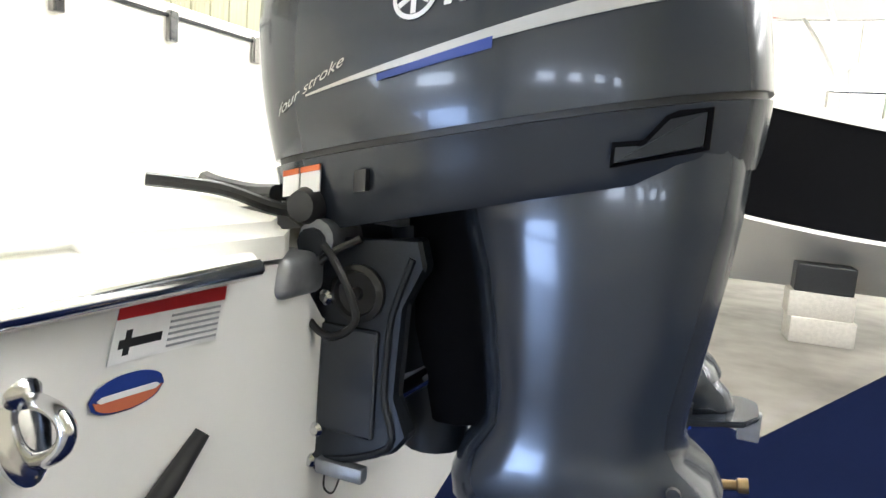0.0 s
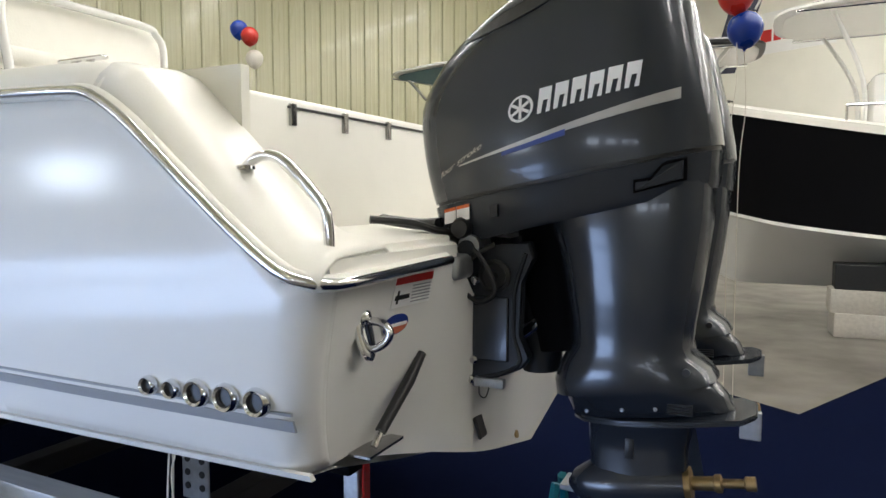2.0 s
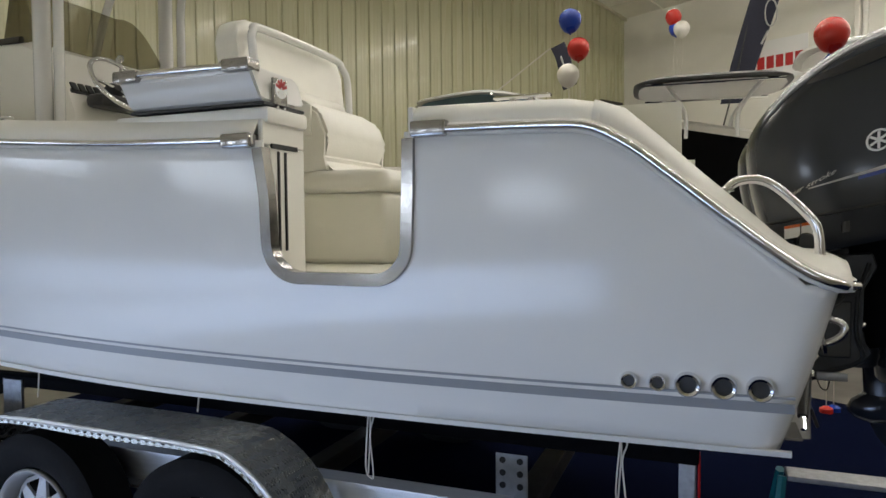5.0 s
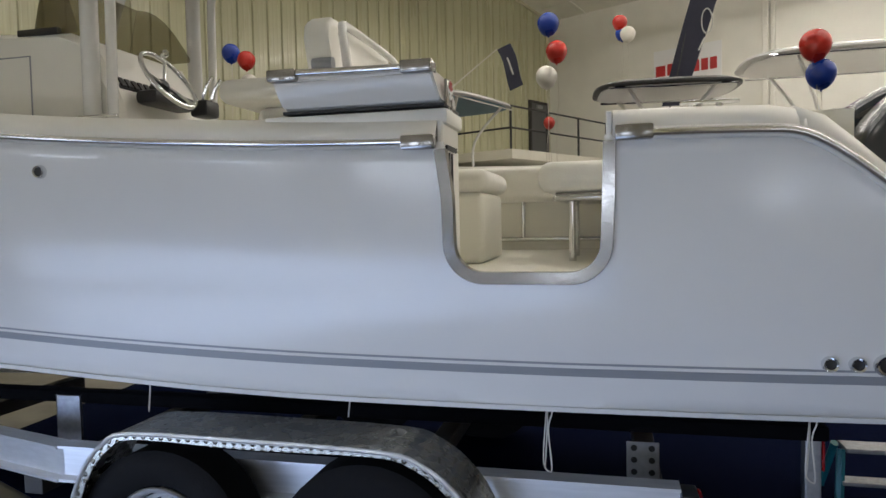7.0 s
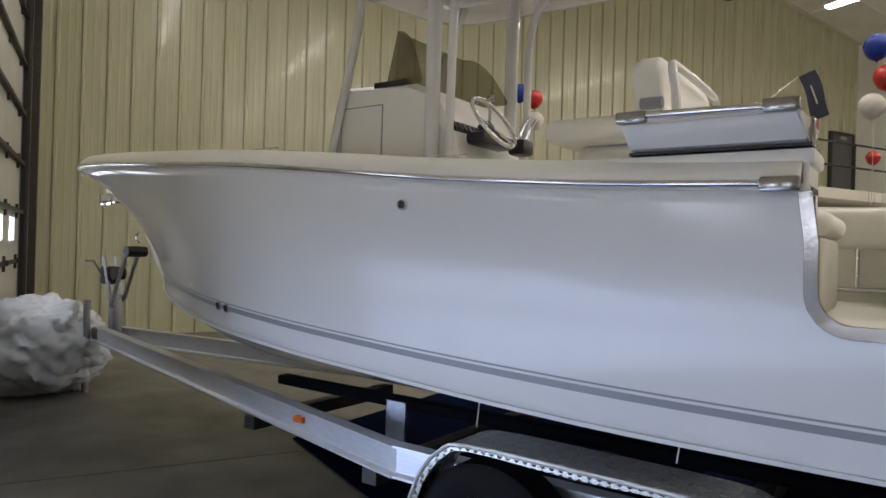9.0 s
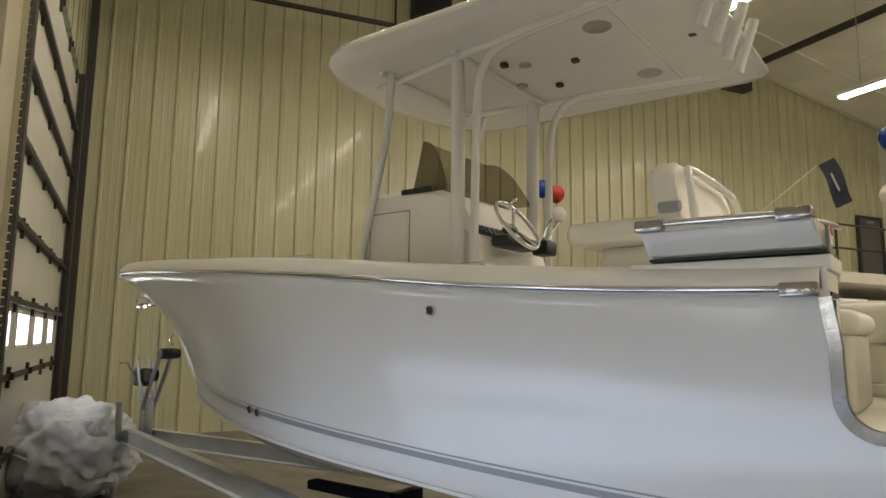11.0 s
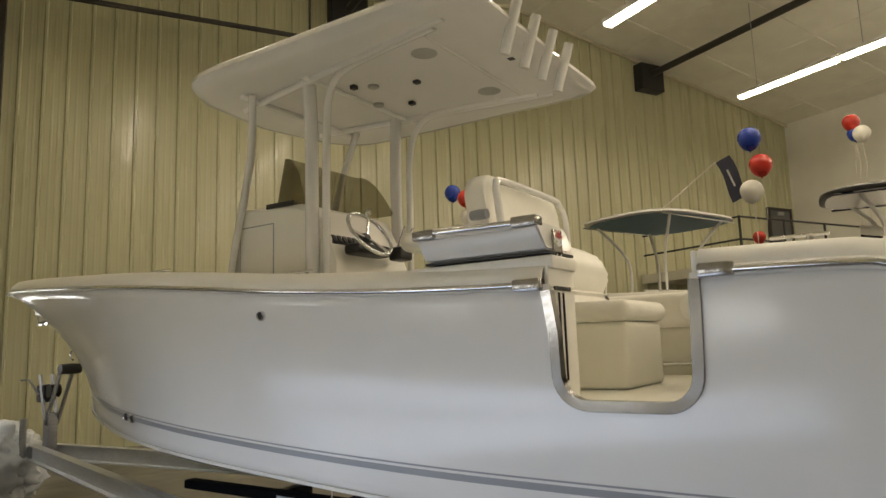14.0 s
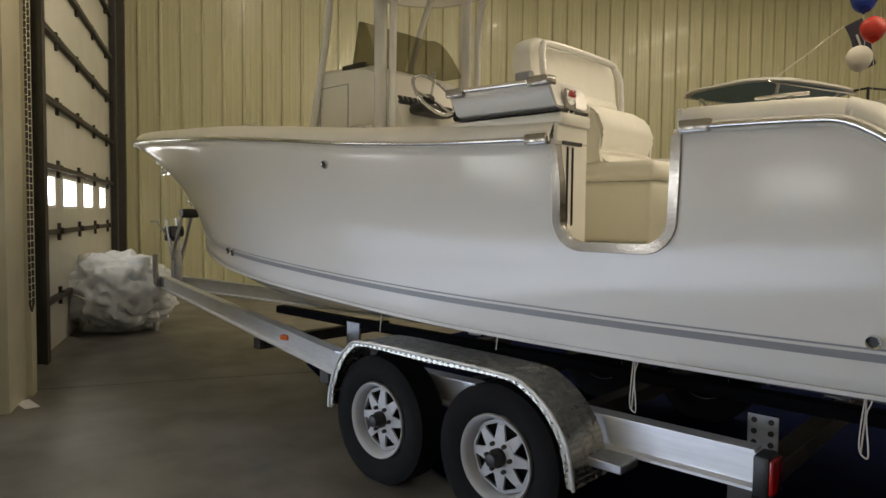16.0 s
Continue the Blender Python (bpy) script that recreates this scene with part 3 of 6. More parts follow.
            part("rail_insert", bm, CHROME, boat, "polished stainless rail insert", smooth=60)
    for x0, x1 in ((-2.43, -2.315), (-1.745, -1.63)):
        bm = bmesh.new()
        y = CY - side_y(x0, 1.8) - 0.036
        box(bm, x0, x1, y, y + 0.07, 1.775, 1.822, 0.008, seg=2)
        part("end_cap", bm, BRUSHED, boat, "brushed steel rail end cap")
    # door trim: flat steel band along the U opening
    path = []
    xl, xr, zb, r = DOOR_L, DOOR_R, DOOR_Z, 0.10
    lx, rx = xl + 0.024, xr - 0.010
    path += [(xl + 0.002, 1.775), (xl + 0.022, 1.62), (lx, zb + r)]
    path += [(lx + r - r * math.cos(a), zb + r - r * math.sin(a)) for a in [math.pi / 2 * k / 8 for k in range(1, 9)]]
    path += [(-2.03, zb)]
    path += [(rx - r + r * math.sin(a), zb + r - r * math.cos(a)) for a in [math.pi / 2 * k / 8 for k in range(0, 9)]]
    path += [(xr - 0.003, 1.62), (xr, 1.775)]
    bm = bmesh.new()
    R = []
    for i, (x, z) in enumerate(path):
        a, b = path[max(i - 1, 0)], path[min(i + 1, len(path) - 1)]
        d = Vector((b[0] - a[0], 0, b[1] - a[1])).normalized()
        nrm = Vector((-d.z, 0, d.x))
        y = CY - side_y(x, z)
        o, n2 = 0.004, 0.034
        c = Vector((x, y, z))
        R.append([c + Vector((0, -0.010, 0)) + nrm * o, c + Vector((0, -0.012, 0)) - nrm * n2, c + Vector((0, -0.002, 0)) - nrm * (n2 + 0.003), c + Vector((0, 0.035, 0)) - nrm * 0.0, c + Vector((0, 0.035, 0)) + nrm * o])
    loft(bm, R, True, True, True)
    part("door_trim", bm, BRUSHED, boat, "flat steel trim round the side door", smooth=35)
    # deck cap: gunwale strip, foredeck
    T_W = [(-8.66, 0.02), (-8.3, 0.35), (-7.6, 0.75), (-7.2, 0.55), (-6.5, 0.34), (-5.5, 0.30), (-4.0, 0.27), (-2.3, 0.26)]
    for sgn in (-1, 1):
        for x0, x1, n in ([(BOW + 0.02, -2.315, 44), (-1.75, -1.2, 6)] if sgn < 0 else [(BOW + 0.02, -1.2, 50)]):
            bm = bmesh.new()
            R = []
            for k in range(n + 1):
                x = x0 + (x1 - x0) * k / n
                hb, z = interp(T_HB, x), sheer_z(x)
                w = min(interp(T_W, x), hb)
                rise = 0.085 * min(1, (x - BOW) / 0.8) if x < -5 else 0.085
                if x > -1.76:
                    rise = 0.085
                y = hb
                R.append([Vector((x, CY + sgn * yy, zz)) for yy, zz in ((y + 0.008, z - 0.012), (y + 0.012, z + 0.012), (y - 0.01, z + rise * 0.55), (y - 0.045, z + rise * 0.93), (y - 0.07, z + rise), (y - w + 0.02, z + rise + 0.004), (y - w, z + rise - 0.02), (y - w, z - 0.35 if x > -7.4 else z - 0.1))])
            loft(bm, R, False)
            ob = part("gunwale", bm, DECK, boat, smooth=45)
            so = ob.modifiers.new("shell", "SOLIDIFY")
            so.thickness = 0.01
    # gunwale ends that close the door jambs
    for x, s in ((-2.296, 1), (-1.771, -1)):
        bm = bmesh.new()
        y = CY - side_y(x, 1.8)
        box(bm, min(x, x - s * 0.02), max(x, x - s * 0.02), y + 0.045, y + 0.26, 1.345, 1.786, 0.004)
        box(bm, min(x, x - s * 0.019), max(x, x - s * 0.019), y + 0.015, y + 0.26, 1.788, 1.872, 0.004)
        part("door_jamb", bm, DECK, boat, smooth=None)
    bm = bmesh.new()
    box(bm, -2.299, -2.290, CY - 1.29 + 0.05, CY - 1.29 + 0.20, 1.778, 1.794)
    box(bm, -2.299, -2.290, CY - 1.29 + 0.085, CY - 1.29 + 0.093, 1.43, 1.77)
    box(bm, -2.299, -2.290, CY - 1.29 + 0.125, CY - 1.29 + 0.133, 1.43, 1.77)
    part("latch_slot", bm, BLACK, boat, smooth=None)
    part("door_sill", bx(DOOR_L - 0.01, DOOR_R + 0.01, CY - side_y(-2.03, 1.36) + 0.02, CY - 1.17, 1.325, 1.353, 0.004), LINER, boat, smooth=None)
    # aft quarter: sloping coaming, transom deck
    for sgn in (-1, 1):
        bm = bmesh.new()
        R = []
        prof = [(-1.22, 1.865), (-1.14, 1.835), (-1.05, 1.755), (-0.95, 1.66), (-0.85, 1.57), (-0.77, 1.495), (-0.72, 1.453), (-0.67, 1.434), (-0.625, 1.428), (-0.60, 1.418)]
        for x, zt in prof:
            z = sheer_z(x) - 0.01
            hb = side_y(x, sheer_z(x)) if x < -0.7 else 1.27
            w = 0.24 + 0.02 * (x + 1.2)
            R.append([Vector((x, CY + sgn * yy, zz)) for yy, zz in ((hb + 0.008, z), (hb + 0.012, z + 0.02), (hb - 0.012, z + 0.6 * (zt - z)), (hb - 0.05, zt - 0.006), (hb - 0.08, zt), (hb - w, zt + 0.006), (hb - w - 0.02, zt - 0.01), (hb - w - 0.02, zt - (0.35 if x < -0.9 else 0.04)))])
        loft(bm, R, False)
        ob = part("quarter_coaming", bm, DECK, boat, smooth=50)
        so = ob.modifiers.new("shell", "SOLIDIFY")
        so.thickness = 0.01
    # aft platform deck
    bm = bmesh.new()
    out = [(-1.25, -1.06), (-0.70, -1.20), (-0.615, -1.22), (-0.598, -1.15), (-0.575, -0.68), (-0.62, -0.60), (-0.80, -0.55), (-0.80, 0.55), (-0.62, 0.60), (-0.575, 0.68), (-0.598, 1.15), (-0.615, 1.22), (-0.70, 1.20), (-1.25, 1.06)]
    slab(bm, [(x, CY + y) for x, y in out], 1.372, 1.427)
    bmesh.ops.bevel(bm, geom=[e for e in bm.edges if all(v.co.z > 1.42 for v in e.verts)], offset=0.02, segments=3, affect="EDGES")
    part("aft_deck", bm, DECK, boat, smooth=50)
    # transom: raked plate with outboard bottom edge
    bm = bmesh.new()
    low = [(-1.235, 0.888), (-0.99, 0.888), (-0.95, 0.845), (-0.70, 0.80), (-0.35, 0.71), (0, 0.625), (0.35, 0.71), (0.70, 0.80), (0.95, 0.845), (0.99, 0.888), (1.235, 0.888)]
    high = [(-1.235, 1.36), (-0.63, 1.36), (-0.54, 1.25), (0.54, 1.25), (0.63, 1.36), (1.235, 1.36)]
    def lin(t, y):
        for (a, b), (c, d) in zip(t, t[1:]):
            if y <= c:
                return b + (d - b) * (y - a) / (c - a)
        return t[-1][1]
    ys = sorted({round(-1.18 + 2.36 * k / 40, 4) for k in range(41)} | {p[0] for p in low if abs(p[0]) < 1.18} | {p[0] for p in high if abs(p[0]) < 1.18})
    R = []
    for y in ys:
        z0, z1 = lin(low, y), lin(high, y)
        col = []
        for k in range(9):
            z = z0 + (z1 - z0) * k / 8
            tx_ = transom_x(z, y)
            g = (side_y(-0.72, max(z, 0.888)) - 0.086) / 1.18
            col.append(Vector((tx_, CY + y * (1 + (g - 1) * min(abs(y) / 1.18, 1) ** 2), z)))
        R.append(col + [p - Vector((0.06, 0, 0)) for p in reversed(col)])
    loft(bm, R, True, True, True)
    part("transom", bm, GEL, boat, smooth=30)
    # cockpit liner
    bm = bmesh.new()
    box(bm, -4.7, -0.8, CY - 1.05, CY + 1.05, 1.26, 1.325)
    box(bm, -6.2, -4.7, CY - 0.78, CY + 0.78, 1.26, 1.325)
    box(bm, -2.45, -1.7, CY - 1.19, CY - 1.0, 1.27, 1.335)
    part("cockpit_sole", bm, LINER, boat, "cream non-skid cockpit floor", smooth=None)
    for a, b, s in ((-4.7, -1.0, 1), (-4.7, -2.34, -1), (-1.73, -1.0, -1)):
        part("cockpit_side", bx(a, b, CY + s * 1.035 - 0.015, CY + s * 1.035 + 0.015, 1.32, 1.87), LINER, boat, smooth=None)
    part("foredeck", bx(-7.5, -5.6, CY - 0.72, CY + 0.72, 1.95, 2.04, 0.02), DECK, boat)
    # coaming bolster and toe rail along the far side
    part("bolster", bx(-4.5, -1.2, CY + 0.90, CY + 1.03, 1.64, 1.87, 0.05, seg=4), VINYL, boat, "cream padded bolster")
    part("toe_rail", tb([(-3.2, CY + 0.97, 1.40), (-1.25, CY + 0.97, 1.40)], 0.014), CHROME, boat)
    part("rod_rack", tb([(-2.30, CY + 0.99, 1.40), (-2.30, CY + 0.99, 1.66)], 0.012), CHROME, boat)
    # folding transom bench backrest with its hinge line
    bm = bmesh.new()
    box(bm, -1.34, -1.26, CY - 1.045, CY + 1.05, 1.33, 1.872, 0.02, seg=3)
    part("transom_bulkhead", bm, DECK, boat)
    part("hinge_line", bx(-1.262, -1.254, CY - 0.55, CY + 0.95, 1.833, 1.841), BLACK, boat, smooth=None)
    for y in (-0.53, -0.22, 0.10, 0.45, 0.8):
        part("hinge", bx(-1.262, -1.246, CY + y - 0.015, CY + y + 0.015, 1.775, 1.85, 0.004), BRUSHED, boat, smooth=None)
    return boat


BOAT = hull()


def side_fitting(x, r, z):
    """A through-hull ring outlet on the port side."""
    ob = BOAT
    y = CY - side_y(x, z)
    m = Matrix.Translation((x, y - 0.002, z)) @ pose(0, 0, 0, 90, 0, 0)
    f = part("outlet", lt([(r * 0.62, 0.0), (r * 0.66, 0.016), (r * 0.85, 0.02), (r, 0.012), (r * 1.02, 0.0)], 24, m), CHROME, ob, "chrome through-hull outlet")
    part("bore", lt([(r * 0.63, 0.001), (r * 0.63, 0.006)], 20, m), BLACK, f)


for x_, r_ in ((-1.125, 0.024), (-1.05, 0.024), (-0.973, 0.034), (-0.885, 0.034), (-0.797, 0.034)):
    side_fitting(x_, r_, 1.086)
side_fitting(-3.885, 0.026, 1.757)
for x_, z_ in ((-5.68, 1.163), (-5.56, 1.155)):
    side_fitting(x_, 0.028, z_)


def stern_fittings():
    # grab rail on the quarter
    y = CY - 1.17
    g = part("grab_rail", tb(smooth_path([(-0.885, y, 1.60), (-0.855, y, 1.625), (-0.805, y, 1.63), (-0.755, y, 1.605), (-0.68, y + 0.005, 1.53), (-0.66, y + 0.005, 1.49), (-0.655, y + 0.005, 1.42)], 6), 0.0125), CHROME, BOAT, "polished grab rail")
    for p in ((-0.885, y, 1.60), (-0.655, y + 0.005, 1.42)):
        part("foot", lt([(0.026, 0), (0.024, 0.008), (0.013, 0.012)], 16, Matrix.Translation(p)), CHROME, g)
    # stern eye
    R = Matrix(((0.313, 0, 0.95, 0), (0, 1, 0, 0), (-0.95 * -1, 0, -0.313 * -1, 0), (0, 0, 0, 1)))
    def tx(y_, z_):
        return Vector((transom_x(z_, y_ - CY), y_, z_))
    def tilt(y_):
        f = min(max((abs(y_ - CY) - 0.45) / 0.55, 0), 1)
        return 90 - math.degrees(math.atan(RAKE * f * f * (3 - 2 * f)))
    c = tx(0.57, 1.222)
    bm = bmesh.new()
    m = Matrix.Translation(c) @ pose(0, 0, 0, 0, tilt(0.58), 0)
    out = [(0.072 * math.cos(a), 0.034 * math.sin(a)) for a in [2 * math.pi * k / 24 for k in range(24)]]
    loft(bm, [[m @ Vector((x, y_, 0)) for x, y_ in out], [m @ Vector((x, y_, 0.008)) for x, y_ in out], [m @ Vector((x * 0.86, y_ * 0.8, 0.012)) for x, y_ in out]], True, True, True)
    e = part("stern_eye", bm, CHROME, BOAT, "polished stern eye")
    pts = [m @ Vector((0.012 - 0.034 * math.cos(a), 0.006, 0.006 + 0.062 * math.sin(a))) for a in [math.pi * j / 16 for j in range(17)]]
    part("ring", tb(pts, 0.010, 10), CHROME, e)
    part("boss", lt([(0.024, 0.0), (0.022, 0.014), (0.010, 0.022)], 16, m @ Matrix.Translation((-0.035, 0, 0.006))), CHROME, e)
    # decals that follow the curve of the transom
    def skin(pts, lift, thick=0.0012):
        bm = bmesh.new()
        loft(bm, [[tx(y_, z_) + Vector((lift + d, 0, 0)) for y_, z_ in pts] for d in (thick, -0.001)], True, True, True)
        return bm
    def panel(y0, y1, z0, z1, lift, n=8):
        bm = bmesh.new()
        R = []
        for k in range(n + 1):
            y_ = y0 + (y1 - y0) * k / n
            R.append([tx(y_, z0) + Vector((lift, 0, 0)), tx(y_, z1) + Vector((lift, 0, 0)), tx(y_, z1) + Vector((lift - 0.0012, 0, 0)), tx(y_, z0) + Vector((lift - 0.0012, 0, 0))])
        loft(bm, R, True, True, True)
        return bm
    def band(yc, zc, ry, rz, v0, v1, lift, n=16):
        """Slice of an oval between two heights v0 and v1 (-1 to 1)."""
        bm = bmesh.new()
        R = []
        for k in range(n + 1):
            u = -1 + 2 * k / n
            h = math.sqrt(max(1 - u * u, 0.0)) + 0.02
            a_, b_ = max(min(v0, h), -h), max(min(v1, h), -h)
            if b_ - a_ < 0.01:
                b_ = a_ + 0.01
            R.append([tx(yc + u * ry, zc + a_ * rz) + Vector((lift, 0, 0)), tx(yc + u * ry, zc + b_ * rz) + Vector((lift, 0, 0)), tx(yc + u * ry, zc + b_ * rz) + Vector((lift - 0.001, 0, 0)), tx(yc + u * ry, zc + a_ * rz) + Vector((lift - 0.001, 0, 0))])
        loft(bm, R, True, True, True)
        return bm
    o = part("badge", band(0.712, 1.215, 0.054, 0.027, -1, 1, 0.0035), BLUE, BOAT, "oval blue and orange badge", smooth=None)
    part("badge_half", band(0.712, 1.215, 0.050, 0.024, -1, -0.15, 0.0055), mat("orange_decal", (0.55, 0.16, 0.08), 0.4), o, smooth=None)
    part("badge_bar", band(0.712, 1.215, 0.045, 0.024, -0.2, 0.18, 0.0068), WHITE, o, smooth=None)
    # warning label
    w = part("warning_label", panel(0.672, 0.843, 1.260, 1.340, 0.004), WHITE, BOAT, "white warning label with red band", smooth=None)
    part("red_band", panel(0.672, 0.843, 1.320, 1.340, 0.0055), RED, w, smooth=None)
    for k in range(6):
        part("bar", panel(0.756, 0.838, 1.267 + k * 0.0085, 1.2705 + k * 0.0085, 0.0055), STRIPE, w, smooth=None)
    part("boat_mark", panel(0.682, 0.745, 1.280, 1.292, 0.0055), BLACK, w, smooth=None)
    part("boat_mark", panel(0.690, 0.698, 1.270, 1.304, 0.0055), BLACK, w, smooth=None)
    # trim-tab recess with its actuator and tab
    a = part("trim_actuator", tb([tx(0.845, 1.115) + Vector((0.006, 0, 0)), tx(0.79, 1.05) + Vector((0.02, 0, 0)), tx(0.675, 0.945) + Vector((0.05, 0, 0))], [0.012, 0.017, 0.015], 12), BLACK, BOAT, "black trim-tab actuator")
    part("rod", tb([tx(0.675, 0.945) + Vector((0.05, 0, 0)), tx(0.645, 0.915) + Vector((0.06, 0, 0))], 0.009, 8), CHROME, a)
    part("trim_tab", bx(-0.75, -0.668, 0.63, 0.80, 0.885, 0.892), BRUSHED, BOAT, "stainless trim tab", smooth=None)
    for y_, z, r in ((1.10, 1.15, 0.014), (1.45, 0.70, 0.014)):
        m5 = Matrix.Translation(tx(y_, z)) @ pose(0, 0, 0, 0, 90 - 18, 0)
        part("drain", lt([(r, 0), (r, 0.006), (r * 0.6, 0.008)], 16, m5), BRASS, BOAT, "small bronze fitting")
    m5 = Matrix.Translation(tx(1.12, 0.83)) @ pose(0, 0, 0, 0, 90 - 18, 0)
    part("transducer_plate", bx(-0.035, 0.035, -0.028, 0.028, 0, 0.012, 0.006, m=m5), BLACK, BOAT, smooth=None)


stern_fittings()


def folded_door():
    """The gunwale section of the side door, folded forward on the coaming."""
    ob = thing("side_door_panel", "white gunwale door section folded forward onto the coaming", "hatch")
    y0 = CY - 1.285
    bm = bmesh.new()
    x0, x1 = -2.90, -2.30
    out = [(0.0, 1.945), (0.012, 1.935), (0.20, 1.935), (0.26, 1.95), (0.26, 2.02), (0.24, 2.045), (0.0, 2.05), (-0.02, 2.03)]
    loft(bm, [[Vector((x0 if z > 2 else x0 + 0.03, y0 + y, z)) for y, z in out], [Vector((x1 - (0.0 if z < 2 else 0.025), y0 + y, z)) for y, z in out]], True, True, True)
    bmesh.ops.bevel(bm, geom=bm.edges[:], offset=0.007, segments=2, affect="EDGES")
    part("panel", bm, GEL, ob)
    part("seam", bx(x0 + 0.03, x1 + 0.01, y0 + 0.004, y0 + 0.24, 1.919, 1.929), BLACK, ob, smooth=None)
    part("base", bx(x0 - 0.05, x1 + 0.02, y0 + 0.01, y0 + 0.25, 1.86, 1.915, 0.012), DECK, ob)
    part("rail_insert", tb([(x0 + 0.02, y0 - 0.022, 2.055), (x1 - 0.03, y0 - 0.022, 2.045)], 0.013), CHROME, ob)
    for a in (x0 - 0.01, x1 - 0.13):
        part("end_cap", bx(a, a + 0.11, y0 - 0.04, y0 + 0.03, 2.028, 2.07, 0.008), BRUSHED, ob)
    h = part("hinge", bx(x1 - 0.004, x1 + 0.01, y0 + 0.06, y0 + 0.14, 1.87, 2.02, 0.006), BRUSHED, ob, "stainless hinge plate")
    sm = Matrix.Translation((x1 + 0.0105, y0 + 0.10, 1.985)) @ pose(0, 0, 0, 0, 90, 0)
    part("sticker", lt([(0.034, 0), (0.034, 0.0015)], 20, sm), WHITE, h, "white sticker with red rays", smooth=None)
    for k in range(5):
        a = math.pi * (k - 2) / 5
        part("ray", bx(0.004, 0.032, -0.005, 0.005, 0.0015, 0.003, m=sm @ pose(0, 0, 0, 0, 0, math.degrees(a) + 180)), RED, h, smooth=None)
    for z in (1.89, 1.92, 1.97, 2.0):
        for yy in (0.08, 0.12):
            part("screw", lt([(0.006, 0), (0.005, 0.003)], 8, Matrix.Translation((x1 + 0.01, y0 + yy, z)) @ pose(0, 0, 0, 0, 90, 0)), CHROME, h)


folded_door()


def deck_fittings():
    for x, z in ((-3.72, None), (-5.0, None), (-1.45, None)):
        zz = sheer_z(x) + 0.085
        y = CY - interp(T_HB, x) + 0.14
        c = part("cleat", bx(x - 0.09, x + 0.09, y - 0.012, y + 0.012, zz + 0.018, zz + 0.03, 0.006), CHROME, BOAT, "low stainless cleat")
        for d in (-0.03, 0.03):
            part("stem", lt([(0.012, 0), (0.010, 0.02)], 10, Matrix.Translation((x + d, y, zz))), CHROME, c)
    x = -3.74
    part("tag", bx(x - 0.05, x + 0.02, CY - 1.285, CY - 1.25, sheer_z(x) + 0.045, sheer_z(x) + 0.075, m=None), AMBER, BOAT, "orange and white paper tag", smooth=None)


deck_fittings()


